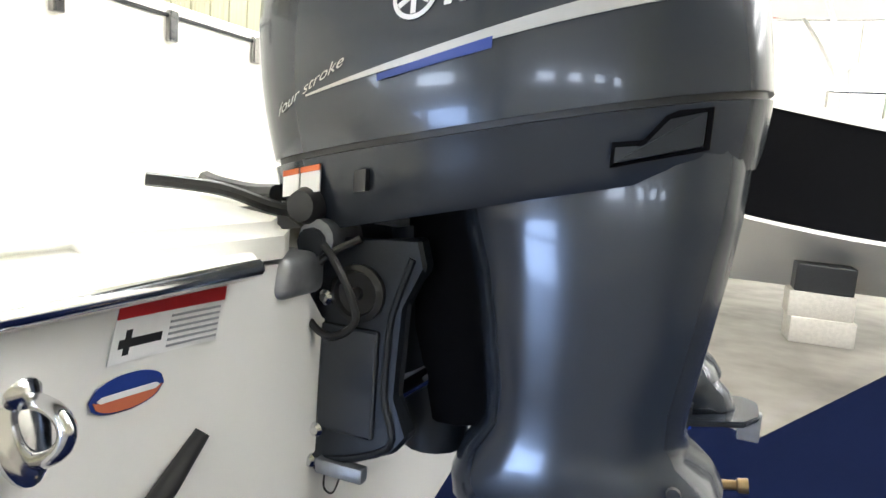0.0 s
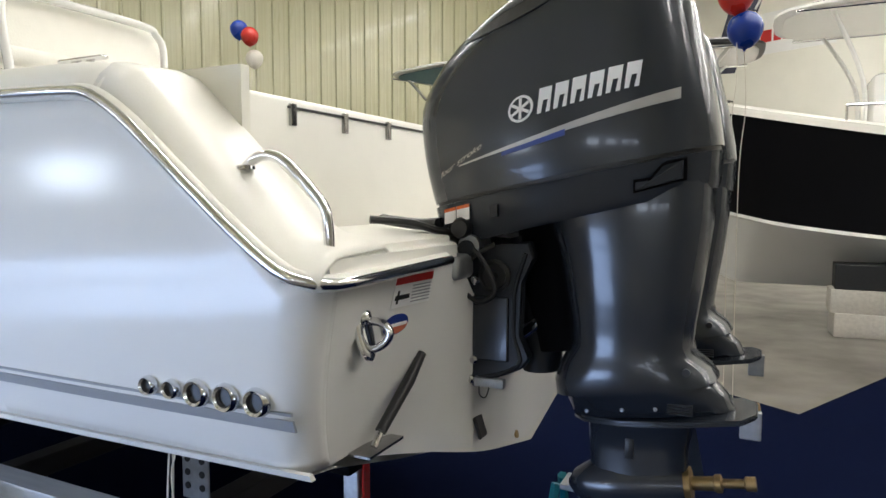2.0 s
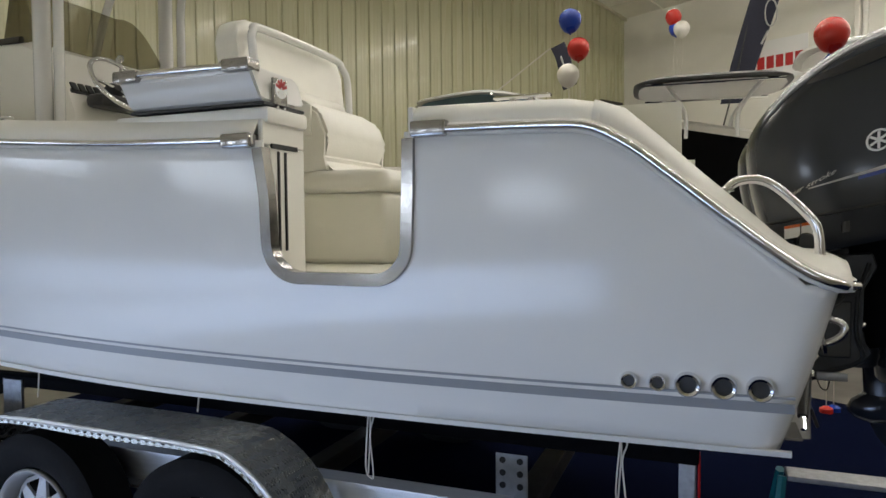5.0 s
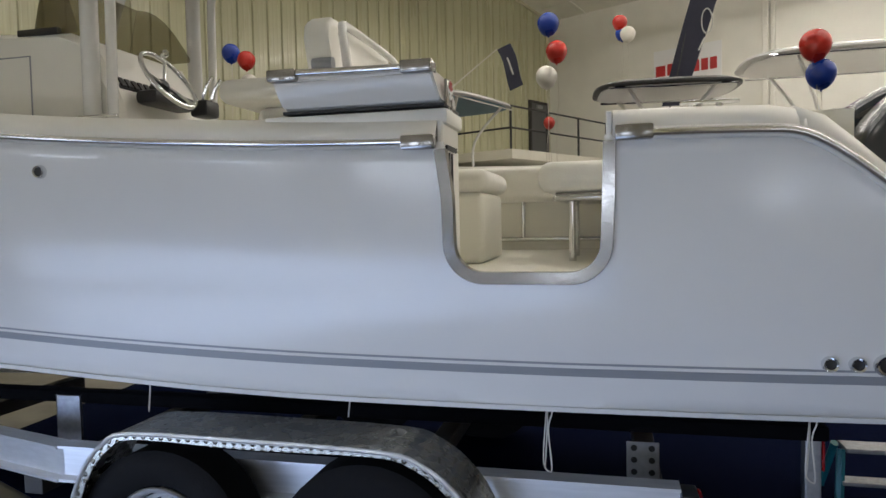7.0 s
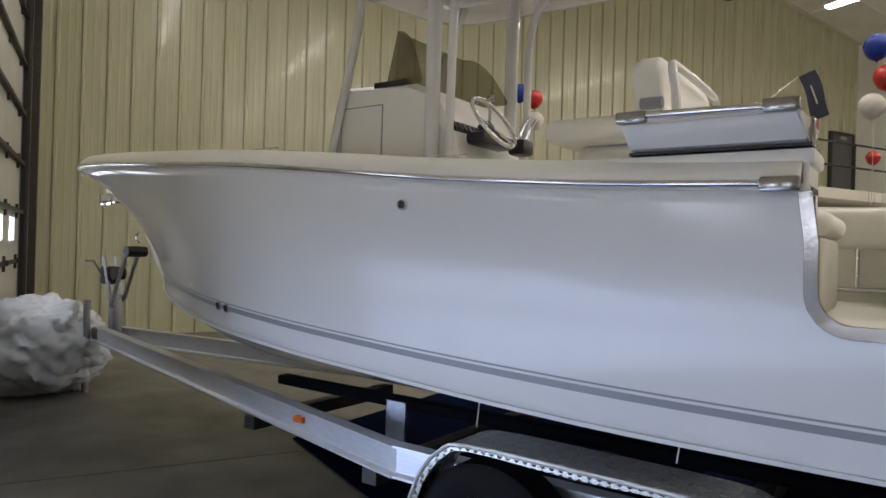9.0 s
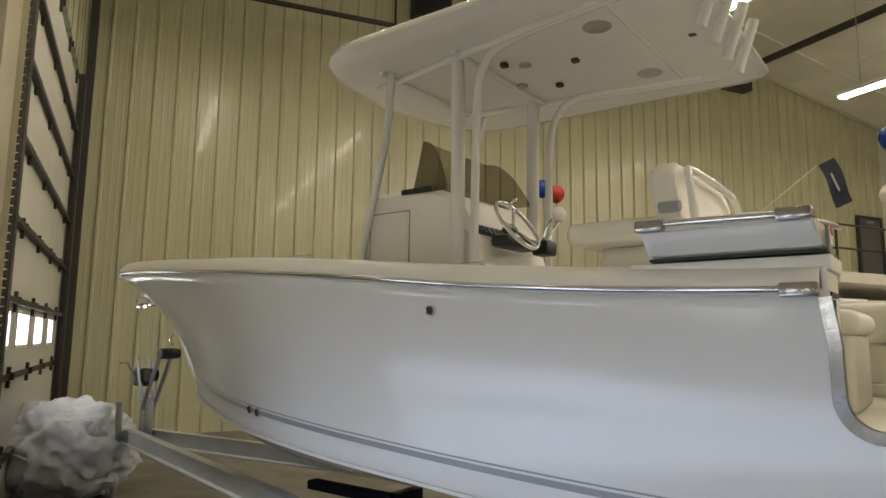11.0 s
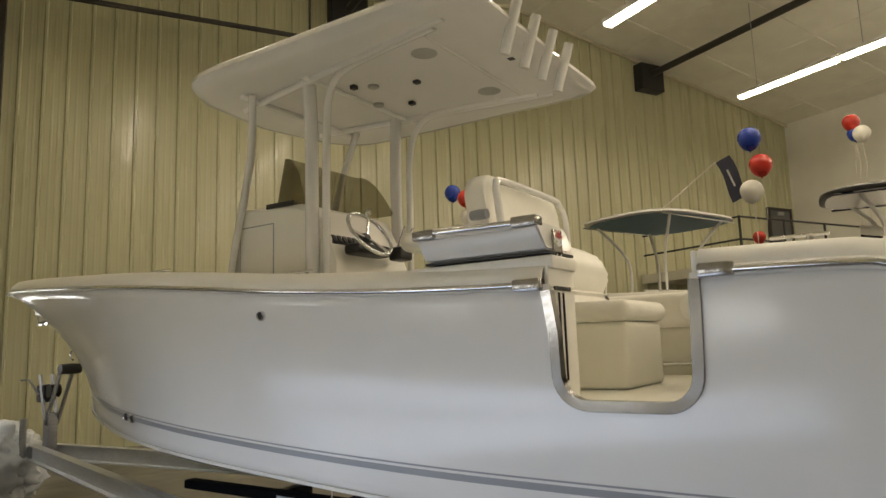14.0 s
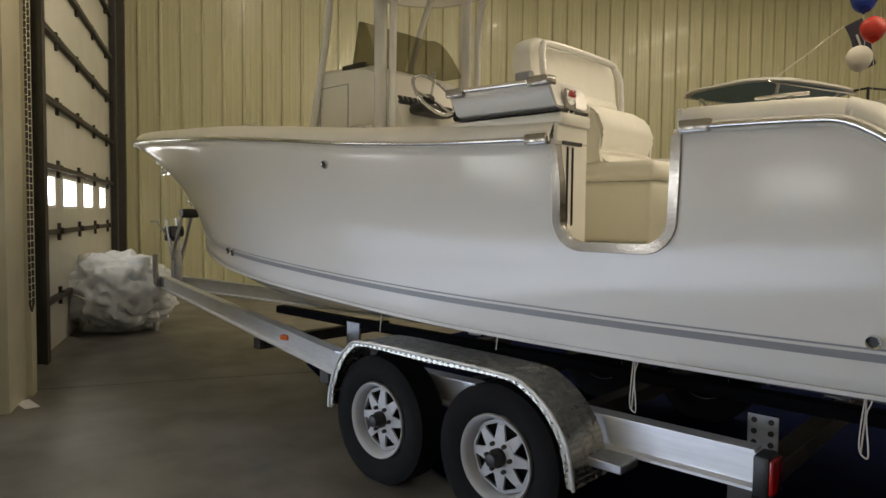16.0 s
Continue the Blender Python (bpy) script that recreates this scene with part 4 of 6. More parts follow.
def console():
    ob = thing("helm_console", "white moulded helm console with smoked windscreen", "helm console")
    y0, y1 = 1.20, 2.04
    bm = bmesh.new()
    prof = [(-5.30, 1.325), (-5.26, 2.17), (-5.17, 2.58), (-5.10, 2.61), (-4.55, 2.58), (-4.40, 2.52), (-4.28, 2.30), (-4.22, 2.15), (-4.25, 1.325)]
    R = []
    for y, ins in ((y0, 0.03), (y0 + 0.04, 0.0), (y1 - 0.04, 0.0), (y1, 0.03)):
        c = Vector((-4.75, 0, 2.0))
        R.append([Vector((x + (ins if x < -4.75 else -ins), y, z - (ins if z > 2 else 0))) for x, z in prof])
    loft(bm, R, True, True, True)
    part("body", bm, DECK, ob, smooth=35)
    part("hatch_gap", bx(-5.128, -4.772, y0 - 0.003, y0 + 0.01, 1.5, 2.468, 0.002), STRIPE, ob, smooth=None)
    part("hatch", bx(-5.12, -4.78, y0 - 0.006, y0 + 0.01, 1.5, 2.46, 0.004), DECK, ob, smooth=None)
    # dash
    bm = bmesh.new()
    m = pose(-4.32, 1.62, 2.335, 0, 55, 0)
    box(bm, 0.0, 0.085, -0.37, -0.02, -0.03, 0.012, 0.01, m=m)
    part("dash_panel", bm, CONSOLEGREY, ob, "black dash panel")
    for k in range(6):
        part("switch", bx(0.015, 0.07, -0.35 + k * 0.052, -0.315 + k * 0.052, 0.012, 0.024, m=m), BLACK, ob, smooth=None)
    # wheel
    wm = pose(-4.19, 1.46, 2.29, 0, 55, 0)
    w = part("steering_wheel", tb([wm @ Vector((0.185 * math.cos(a), 0.185 * math.sin(a), 0.09)) for a in [2 * math.pi * k / 36 for k in range(37)]], 0.0135, 10), CHROME, ob, "polished steel steering wheel")
    for k in range(3):
        a = 2 * math.pi * k / 3 + 0.5
        part("spoke", tb([wm @ Vector((0, 0, 0.05)), wm @ Vector((0.18 * math.cos(a), 0.18 * math.sin(a), 0.09))], 0.010, 8), CHROME, w)
    part("hub", lt([(0.05, 0.0), (0.05, 0.04), (0.03, 0.065)], 18, wm), BLACK, w)
    part("knob", lt([(0.008, 0), (0.02, 0.02), (0.022, 0.04), (0.01, 0.055)], 14, wm @ Matrix.Translation((-0.17, 0.06, 0.10))), CHROME, w)
    t = part("throttle", bx(-4.17, -4.05, 1.72, 1.86, 2.18, 2.28, 0.02), BLACK, ob, "black throttle box")
    for y in (1.74, 1.83):
        part("lever", tb([(-4.10, y, 2.27), (-4.06, y, 2.36), (-4.02, y, 2.41)], 0.011, 8), CHROME, t)
    part("binnacle", bx(-4.22, -4.08, 1.30, 1.66, 2.19, 2.27, 0.03), BLACK, ob)
    # windscreen: three smoked panes
    pts = [(-4.50, 1.225), (-4.80, 1.25), (-4.90, 1.36), (-4.90, 1.88), (-4.80, 1.99), (-4.36, 2.015)]
    zt = [2.60, 2.93, 2.97, 2.97, 2.93, 2.60]
    for i in range(5):
        bm = bmesh.new()
        (xa, ya), (xb, yb) = pts[i], pts[i + 1]
        n = 6
        R = []
        for k in range(n + 1):
            f = k / n
            x, y = xa + (xb - xa) * f, ya + (yb - ya) * f
            if i == 0:
                z = 2.60 + 0.33 * math.sin(f * math.pi / 2)
            elif i == 4:
                z = 2.60 + 0.33 * math.cos(f * math.pi / 2)
            else:
                z = zt[i] + (zt[i + 1] - zt[i]) * f
            lean = 0.10 * (z - 2.58) / 0.4
            R.append([Vector((x, y, 2.575)), Vector((x + lean, y, z)), Vector((x + lean + 0.006, y, z)), Vector((x + 0.006, y, 2.575))])
        loft(bm, R, True, True, True)
        part("windscreen_pane", bm, SMOKED, ob, "smoked acrylic pane", smooth=None)
    part("windscreen_foot", bx(-4.86, -4.60, 1.205, 1.235, 2.575, 2.61, 0.004), BLACK, ob)


def smoked():
    m = bpy.data.materials.new("smoked_screen")
    m.use_nodes = True
    nt = m.node_tree
    out = nt.nodes["Material Output"]
    tr = nt.nodes.new("ShaderNodeBsdfTransparent")
    tr.inputs[0].default_value = (0.64, 0.62, 0.55, 1)
    gl = nt.nodes.new("ShaderNodeBsdfGlossy")
    gl.inputs["Roughness"].default_value = 0.05
    mx = nt.nodes.new("ShaderNodeMixShader")
    mx.inputs[0].default_value = 0.06
    nt.links.new(tr.outputs[0], mx.inputs[1])
    nt.links.new(gl.outputs[0], mx.inputs[2])
    nt.links.new(mx.outputs[0], out.inputs[0])
    return m


SMOKED = smoked()
console()


GRILLE = mat("pale_speaker_grille", (0.42, 0.41, 0.39), 0.6, grain=0.5, scale=120)


def hardtop():
    ob = thing("hardtop", "white fibreglass hardtop on powder-coated pipework", "hardtop")
    outl = []
    def half(n=22):
        a = []
        for k in range(n + 1):
            f = k / n
            x = -5.40 + 2.56 * f
            w = 0.95 * (1 - max(0, (0.26 - f) / 0.26) ** 3.2) ** 0.5 if f < 0.26 else 0.95
            if f > 0.95:
                w = 0.95 - 0.06 * ((f - 0.95) / 0.05) ** 2
            a.append((x, max(w, 0.02)))
        return a
    h = half()
    ring = [(x, -w) for x, w in h] + [(x, w) for x, w in reversed(h)]
    def lvl(ins, z, crown=0.0):
        r = []
        for x, y in ring:
            cx, cy = -4.1, 0
            k = 1 - ins / 1.0
            xx, yy = cx + (x - cx) * (1 - ins / 1.4), cy + y * k
            slope = 0.035 * (x + 5.4) / 2.5
            r.append(Vector((xx, CY + yy, z - slope + crown * (1 - (yy / 0.95) ** 2))))
        return r
    bm = bmesh.new()
    loft(bm, [lvl(0.30, 3.40, -0.02), lvl(0.10, 3.375), lvl(0.03, 3.385), lvl(0.0, 3.42), lvl(0.01, 3.455), lvl(0.05, 3.485, 0.02), lvl(0.35, 3.50, 0.04)], True, True, True)
    part("top", bm, GEL, ob, smooth=50)
    # pipework
    for s in (-1, 1):
        y = CY + s * 0.50
        yb = CY + s * 0.46
        part("leg", tb(smooth_path([(-5.22, yb, 1.9), (-5.14, yb, 2.3), (-4.95, yb + s * 0.02, 2.95), (-4.84, y + s * 0.06, 3.38)], 4), 0.027), GEL, ob)
        part("leg", tb(smooth_path([(-4.36, yb + s * 0.0, 1.35), (-4.36, yb, 2.4), (-4.36, yb, 3.0), (-4.36, yb + s * 0.02, 3.37)], 4), 0.046), GEL, ob, "white main post")
        part("leg", tb(smooth_path([(-4.24, yb, 1.9), (-4.23, yb, 2.6), (-4.22, yb, 3.0), (-4.16, yb + s * 0.03, 3.25), (-3.95, yb + s * 0.08, 3.36), (-3.2, yb + s * 0.2, 3.36)], 5), 0.027), GEL, ob)
        part("brace", tb([(-5.1, CY + s * 0.40, 3.37), (-3.1, CY + s * 0.72, 3.36)], 0.026), GEL, ob)
    for x in (-4.9, -4.3, -3.3):
        part("cross_brace", tb([(x, CY - 0.6, 3.37), (x, CY + 0.6, 3.37)], 0.022), GEL, ob)
    # underside fittings
    for x, y, r, m_ in ((-3.12, 1.00, 0.05, STRIPE), (-3.45, 1.22, 0.085, GRILLE), (-3.02, 2.28, 0.04, STRIPE), (-3.45, 2.02, 0.085, GRILLE), (-4.25, 1.75, 0.04, GRILLE), (-4.05, 1.45, 0.04, GRILLE)):
        part("speaker" if r > 0.06 else "light", lt([(r, 0), (r, -0.012), (r * 0.7, -0.018)], 20, Matrix.Translation((x, y, 3.372))), m_, ob)
    for x, y in ((-4.15, 1.36), (-4.02, 1.86), (-3.75, 1.55), (-3.05, 1.6)):
        part("socket", bx(x - 0.02, x + 0.02, y - 0.02, y + 0.02, 3.345, 3.375), BLACK, ob, smooth=None)
    for k in range(4):
        y = 1.22 + 0.24 * k
        part("rod_holder", tb([(-2.90, y, 3.20), (-2.80, y, 3.50)], 0.032, 12), GEL, ob, "white rod holder tube")


hardtop()


def leaning_post():
    ob = thing("leaning_post", "white vinyl helm bench with handrail on a moulded base", "leaning post")
    part("cabinet", bx(-3.12, -2.765, 1.312, 1.988, 1.326, 2.132, 0.04, seg=3), DECK, ob)
    part("seat", bx(-3.62, -2.98, 1.12, 2.12, 2.13, 2.25, 0.05, seg=3), VINYL, ob, "white vinyl cushion")
    part("pedestal", bx(-3.5, -3.0, 1.28, 1.98, 1.325, 2.13, 0.05, seg=3), DECK, ob)
    bm = bmesh.new()
    o = [(1.14, 2.14), (1.13, 2.42), (1.16, 2.49), (1.24, 2.53), (1.58, 2.54), (1.62, 2.52), (1.66, 2.54), (2.0, 2.53), (2.08, 2.49), (2.11, 2.42), (2.10, 2.14)]
    loft(bm, [[Vector((-3.04 + dx - 0.12 * (z - 2.14) + g * (0 if z < 2.2 else 0), y, z - e)) for y, z in o] for dx, g, e in ((-0.075, 0, 0.02), (-0.06, 0, 0.0), (0.03, 0, 0.0), (0.05, 0, 0.015))], True, True, True)
    part("backrest", bm, VINYL, ob, "white vinyl backrest", smooth=50)
    part("handrail", tb(smooth_path([(-2.94, 1.19, 2.10), (-2.96, 1.17, 2.36), (-2.98, 1.20, 2.45), (-2.99, 1.30, 2.49), (-2.99, 1.95, 2.49), (-2.98, 2.05, 2.45), (-2.96, 2.08, 2.36), (-2.94, 2.06, 2.10)], 6), 0.021), GEL, ob)
    part("armrest_pad", lt([(0.028, -0.05), (0.03, 0.0), (0.028, 0.05)], 14, pose(-3.05, 1.12, 2.28, 0, 90, 0)), STRIPE, ob)
    # aft-facing seat in front of the door
    s = thing("aft_seat", "cream upholstered aft-facing cockpit seat", "seat")
    part("box", bx(-2.97, -2.34, 1.32, 1.92, 1.325, 1.67, 0.03, seg=3), LINER, s)
    part("cushion", bx(-2.80, -2.31, 1.28, 1.96, 1.67, 1.78, 0.05, seg=4), VINYL, s, "padded cream cushion")
    bm = bmesh.new()
    loft(bm, [[Vector((x, y, z)) for x, z in ((-2.97, 1.74), (-2.97, 2.14), (-2.80, 2.14), (-2.68, 2.07), (-2.63, 1.95), (-2.68, 1.84), (-2.60, 1.77))] for y in (1.30, 1.33, 1.91, 1.94)], True, True, True)
    bmesh.ops.bevel(bm, geom=bm.edges[:], offset=0.018, segments=2, affect="EDGES")
    b = part("backrest", bm, VINYL, s, smooth=60)
    d = part("drawer", bx(-2.95, -2.72, 1.290, 1.305, 1.95, 2.10, 0.006), DECK, s)
    part("latch", bx(-2.88, -2.80, 1.278, 1.29, 2.02, 2.05, 0.006), BRUSHED, d)
    # fold-down stern seat
    f = thing("folding_stern_seat", "cream folding stern bench on steel legs", "bench")
    part("cushion", bx(-2.08, -1.34, 1.30, 2.45, 1.655, 1.80, 0.06, seg=4), VINYL, f)
    part("frame", bx(-2.0, -1.34, 1.32, 2.43, 1.62, 1.655, 0.006), BRUSHED, f)
    part("frame_tube", tb(smooth_path([(-1.34, 1.33, 1.63), (-1.92, 1.33, 1.63), (-2.0, 1.40, 1.63), (-2.0, 2.34, 1.63), (-1.92, 2.42, 1.63), (-1.34, 2.42, 1.63)], 4), 0.014), CHROME, f)
    for y in (1.50, 1.95):
        part("leg", tb([(-1.93, y, 1.325), (-1.93, y, 1.63)], 0.018), CHROME, f)


leaning_post()


def bow_fittings():
    r = part("bow_roller", bx(-8.86, -8.60, CY - 0.035, CY + 0.035, 1.94, 1.97, 0.006), CHROME, BOAT, "stainless anchor roller")
    part("roller", lt([(0.03, -0.03), (0.022, 0), (0.03, 0.03)], 14, pose(-8.84, CY, 1.97, 90, 0, 0)), BLACK, r)
    part("cheek", bx(-8.88, -8.66, CY - 0.042, CY - 0.036, 1.92, 2.03, 0.01), CHROME, r)
    part("bow_eye", tb([(-8.20 - 0.05 * math.sin(a), CY, 1.60 + 0.05 * math.cos(a)) for a in [math.pi * k / 8 for k in range(9)]], 0.009, 8), CHROME, BOAT, "stainless bow eye")


bow_fittings()

# ---- outboards ----
T_CF = [(0.0, -0.735), (0.06, -0.750), (0.15, -0.770), (0.30, -0.782), (0.38, -0.745), (0.46, -0.67), (0.53, -0.56), (0.58, -0.44), (0.605, -0.33)]
T_CR = [(0.0, 0.10), (0.10, 0.085), (0.30, 0.04), (0.42, 0.01), (0.50, -0.03), (0.56, -0.09), (0.60, -0.18), (0.605, -0.25)]
T_CW = [(0.0, 0.228), (0.06, 0.236), (0.15, 0.238), (0.30, 0.230), (0.42, 0.212), (0.50, 0.185), (0.56, 0.15), (0.595, 0.08), (0.605, 0.02)]


def seam_z(x):
    return 1.505 + 0.20 * (x + 0.735)


def cowl_ring(h, grow=0.0, n=40):
    xf, xr, w = interp(T_CF, h) - grow, interp(T_CR, h) + grow, interp(T_CW, h) + grow
    c, a = (xf + xr) / 2, (xr - xf) / 2
    ring = []
    for k in range(n):
        t = 2 * math.pi * k / n
        ct, st = math.cos(t), math.sin(t)
        e = 2 / (2.9 if ct > 0 else 4.2)
        x = c + a * math.copysign(abs(ct) ** e, ct)
        taper = 1.0 - 0.22 * max(0, (x - c) / a) ** 2 - 0.18 * max(0, -(x - c) / a) ** 2
        y = w * taper * math.copysign(abs(st) ** e, st)
        ring.append(Vector((x, y, seam_z(x) + h)))
    return ring


def cowl_y(x, h):
    xf, xr, w = interp(T_CF, h), interp(T_CR, h), interp(T_CW, h)
    c, a = (xf + xr) / 2, (xr - xf) / 2
    u = min(abs((x - c) / a), 0.999)
    taper = 1.0 - 0.22 * max(0, (x - c) / a) ** 2 - 0.18 * max(0, -(x - c) / a) ** 2
    p = 2.9 if x > c else 4.2
    return -w * taper * (1 - u ** p) ** (1 / p)


def sec(x0, x1, w, z, n=20, e=2.6, nose=0.0, dz=0.0):
    """A leg section: superellipse in plan; dz lifts its rear."""
    c, a = (x0 + x1) / 2, (x1 - x0) / 2
    r = []
    for k in range(n):
        t = 2 * math.pi * k / n
        ct, st = math.cos(t), math.sin(t)
        x = c + a * math.copysign(abs(ct) ** (2 / e), ct)
        r.append(Vector((x, w * math.copysign(abs(st) ** (2 / e), st), z + dz * (x - c))))
    return r


def decal(name, pts, material, parent, label="", lift=0.002):
    """A thin decal on the cowl's port side; pts in (x, h)."""
    bm = bmesh.new()
    vs = [bm.verts.new((x, cowl_y(x, h) - lift, seam_z(x) + h)) for x, h in pts]
    bm.faces.new(vs)
    r = bmesh.ops.extrude_face_region(bm, geom=bm.faces[:])
    for v in r["geom"]:
        if isinstance(v, bmesh.types.BMVert):
            v.co.y += 0.0012
    return part(name, bm, material, parent, label, smooth=None)


def strip(name, top, bot, material, parent, label="", n=16, lift=0.002):
    """A decal between two lines (x, h), cut into slices so that it follows the cowl."""
    bm = bmesh.new()
    R = []
    for k in range(n + 1):
        f = k / n
        a = (top[0][0] + (top[1][0] - top[0][0]) * f, top[0][1] + (top[1][1] - top[0][1]) * f)
        b = (bot[0][0] + (bot[1][0] - bot[0][0]) * f, bot[0][1] + (bot[1][1] - bot[0][1]) * f)
        ya, yb = cowl_y(*a) - lift, cowl_y(*b) - lift
        R.append([Vector((a[0], ya, seam_z(a[0]) + a[1])), Vector((b[0], yb, seam_z(b[0]) + b[1])), Vector((b[0], yb + 0.0012, seam_z(b[0]) + b[1])), Vector((a[0], ya + 0.0012, seam_z(a[0]) + a[1]))])
    loft(bm, R, True, True, True)
    return part(name, bm, material, parent, label, smooth=30)


def lettering(text, x0, h0, size, shear, material, parent, length):
    cu = bpy.data.curves.new("lettering", "FONT")
    cu.body, cu.size, cu.shear = text, size, shear
    tmp = bpy.data.objects.new("lettering_tmp", cu)
    scene.collection.objects.link(tmp)
    dg = bpy.context.evaluated_depsgraph_get()
    me = bpy.data.meshes.new_from_object(tmp.evaluated_get(dg))
    bpy.data.objects.remove(tmp)
    wd = max(v.co.x for v in me.vertices)
    k = length / wd
    for v in me.vertices:
        x, h = x0 + v.co.x * k, h0 + v.co.y * 1.0 + 0.055 * v.co.x * k / length
        v.co = (x, cowl_y(x, h) - 0.0024, seam_z(x) + h)
    me.materials.clear()
    me.materials.append(material)
    ob = new("lettering", me)
    ob.parent = parent
    return ob


def outboard(yc):
    ob = thing("outboard_engine", "dark grey four-stroke outboard engine on the transom, no propeller", "outboard engine", "outboards on the transom", at=(-0.013, yc, 0))
    bm = bmesh.new()
    hs = [0.004, 0.03, 0.06, 0.1, 0.15, 0.2, 0.25, 0.3, 0.34, 0.38, 0.42, 0.46, 0.5, 0.53, 0.56, 0.58, 0.595, 0.603]
    loft(bm, [cowl_ring(h) for h in hs], True, True, True)
    top = part("upper_cowl", bm, ENGINE, ob, "glossy dark grey cowl", smooth=60)
    part("seal", (lambda b: (loft(b, [cowl_ring(-0.006, -0.008), cowl_ring(0.006, -0.008)], True, True, True), b)[1])(bmesh.new()), BLACK, ob)
    # intake slot high on the port side
    for s in (-1, 1):
        bm = bmesh.new()
        R = []
        for k in range(13):
            f = k / 12
            x = -0.60 + 0.33 * f
            h0 = 0.455 + 0.06 * f
            th = 0.045 * math.sin(math.pi * min(max(f, 0.04), 0.97)) ** 0.7
            a, b = h0 + th * 0.5, h0 - th * 0.5
            R.append([Vector((x, s * -(cowl_y(x, a) - 0.003), seam_z(x) + a)), Vector((x, s * -(cowl_y(x, b) - 0.003), seam_z(x) + b)), Vector((x, s * -(cowl_y(x, b) + 0.02), seam_z(x) + b)), Vector((x, s * -(cowl_y(x, a) + 0.02), seam_z(x) + a))])
        loft(bm, R, True, True, True)
        part("air_intake", bm, BLACK, top, "black air intake slot", smooth=None)
    # decals: round mark, six blocks, sweep
    ring = [( -0.405 + 0.036 * math.cos(a), 0.205 + 0.036 * math.sin(a)) for a in [2 * math.pi * k / 28 for k in range(28)]]
    g = decal("round_mark", ring, WHITE, top, "pale round mark")
    ring2 = [(-0.405 + 0.029 * math.cos(a), 0.205 + 0.029 * math.sin(a)) for a in [2 * math.pi * k / 28 for k in range(28)]]
    decal("mark_field", ring2, ENGINE, top, lift=0.0035)
    for k in range(3):
        a = math.pi * k / 3 + math.pi / 6
        dx, dh = math.cos(a), math.sin(a)
        decal("mark_bar", [(-0.405 + dx * 0.028 - dh * 0.004, 0.205 + dh * 0.028 + dx * 0.004), (-0.405 - dx * 0.028 - dh * 0.004, 0.205 - dh * 0.028 + dx * 0.004), (-0.405 - dx * 0.028 + dh * 0.004, 0.205 - dh * 0.028 - dx * 0.004), (-0.405 + dx * 0.028 + dh * 0.004, 0.205 + dh * 0.028 - dx * 0.004)], WHITE, top, lift=0.005)
    for k in range(6):
        x = -0.358 + k * 0.0450
        h = 0.212 + k * 0.0022
        s_ = 0.006
        decal("name_block", [(x, h - 0.033), (x + 0.011, h - 0.033), (x + 0.011 + s_, h + 0.0), (x + 0.024 + s_, h + 0.0), (x + 0.024, h - 0.033), (x + 0.035, h - 0.033), (x + 0.035 + s_, h + 0.033), (x + s_, h + 0.033)], WHITE, top)
    strip("sweep", [(-0.60, 0.095), (0.0, 0.168)], [(-0.60, 0.092), (0.0, 0.138)], SILVER, top, "silver sweep stripe")
    strip("sweep_blue", [(-0.46, 0.100), (-0.28, 0.1205)], [(-0.46, 0.090), (-0.28, 0.104)], BLUE, top, "blue sweep stripe", lift=0.003)
    lettering("four stroke", -0.672, 0.072, 0.024, 0.35, SILVER, top, 0.15)
    # lower pan
    bm = bmesh.new()
    R = [cowl_ring(-0.008)]
    for d, fx, rx, w in ((0.04, 0.005, -0.002, 1.0), (0.085, 0.02, -0.006, 0.97), (0.115, 0.06, -0.012, 0.90)):
        r0 = cowl_ring(-0.008)
        r = []
        for p in r0:
            f = (p.x + 0.735) / 0.835
            x = p.x + fx * (1 - f) + rx * f
            r.append(Vector((x, p.y * w * (0.93 + 0.04 * f), p.z - d * (1 - 0.12 * f))))
        R.append(r)
    loft(bm, R, True, True, True)
    pan = part("lower_cowl", bm, ENGINE, ob, "dark grey lower cowl", smooth=50)
    # latch handle
    def pan_y(x):
        return cowl_y(x, 0.0) * (0.945 + 0.03 * (x + 0.7)) - 0.006
    bm = bmesh.new()
    o = [(-0.105, -0.085), (-0.105, -0.050), (-0.065, -0.052), (-0.04, -0.022), (-0.025, -0.016), (0.02, -0.016), (0.02, -0.075)]
    loft(bm, [[Vector((x, pan_y(x) - 0.006 * (1 if x < -0.05 else 0.4), seam_z(x) + h)) for x, h in o], [Vector((x, pan_y(x) + 0.02, seam_z(x) + h)) for x, h in o]], True, True, True)
    # raised plate coloured as the shade in the gap round the handle
    part("latch_gap_shade", bm, GAP, pan, smooth=None)
    o = [(-0.099, -0.079), (-0.099, -0.058), (-0.063, -0.060), (-0.034, -0.028), (0.011, -0.023), (0.011, -0.069)]
    bm = bmesh.new()
    loft(bm, [[Vector((x, pan_y(x) - 0.012, seam_z(x) + h)) for x, h in o], [Vector((x, pan_y(x) + 0.02, seam_z(x) + h)) for x, h in o]], True, True, True)
    part("latch_handle", bm, ENGINE2, pan, "cowl latch handle", smooth=None)
    o = [(-0.50, -0.075), (-0.50, -0.04), (-0.478, -0.04), (-0.478, -0.075)]
    bm = bmesh.new()
    loft(bm, [[Vector((x, pan_y(x) - 0.003, seam_z(x) + h)) for x, h in o], [Vector((x, pan_y(x) + 0.02, seam_z(x) + h)) for x, h in o]], True, True, True)
    part("vent", bm, BLACK, pan, smooth=None)
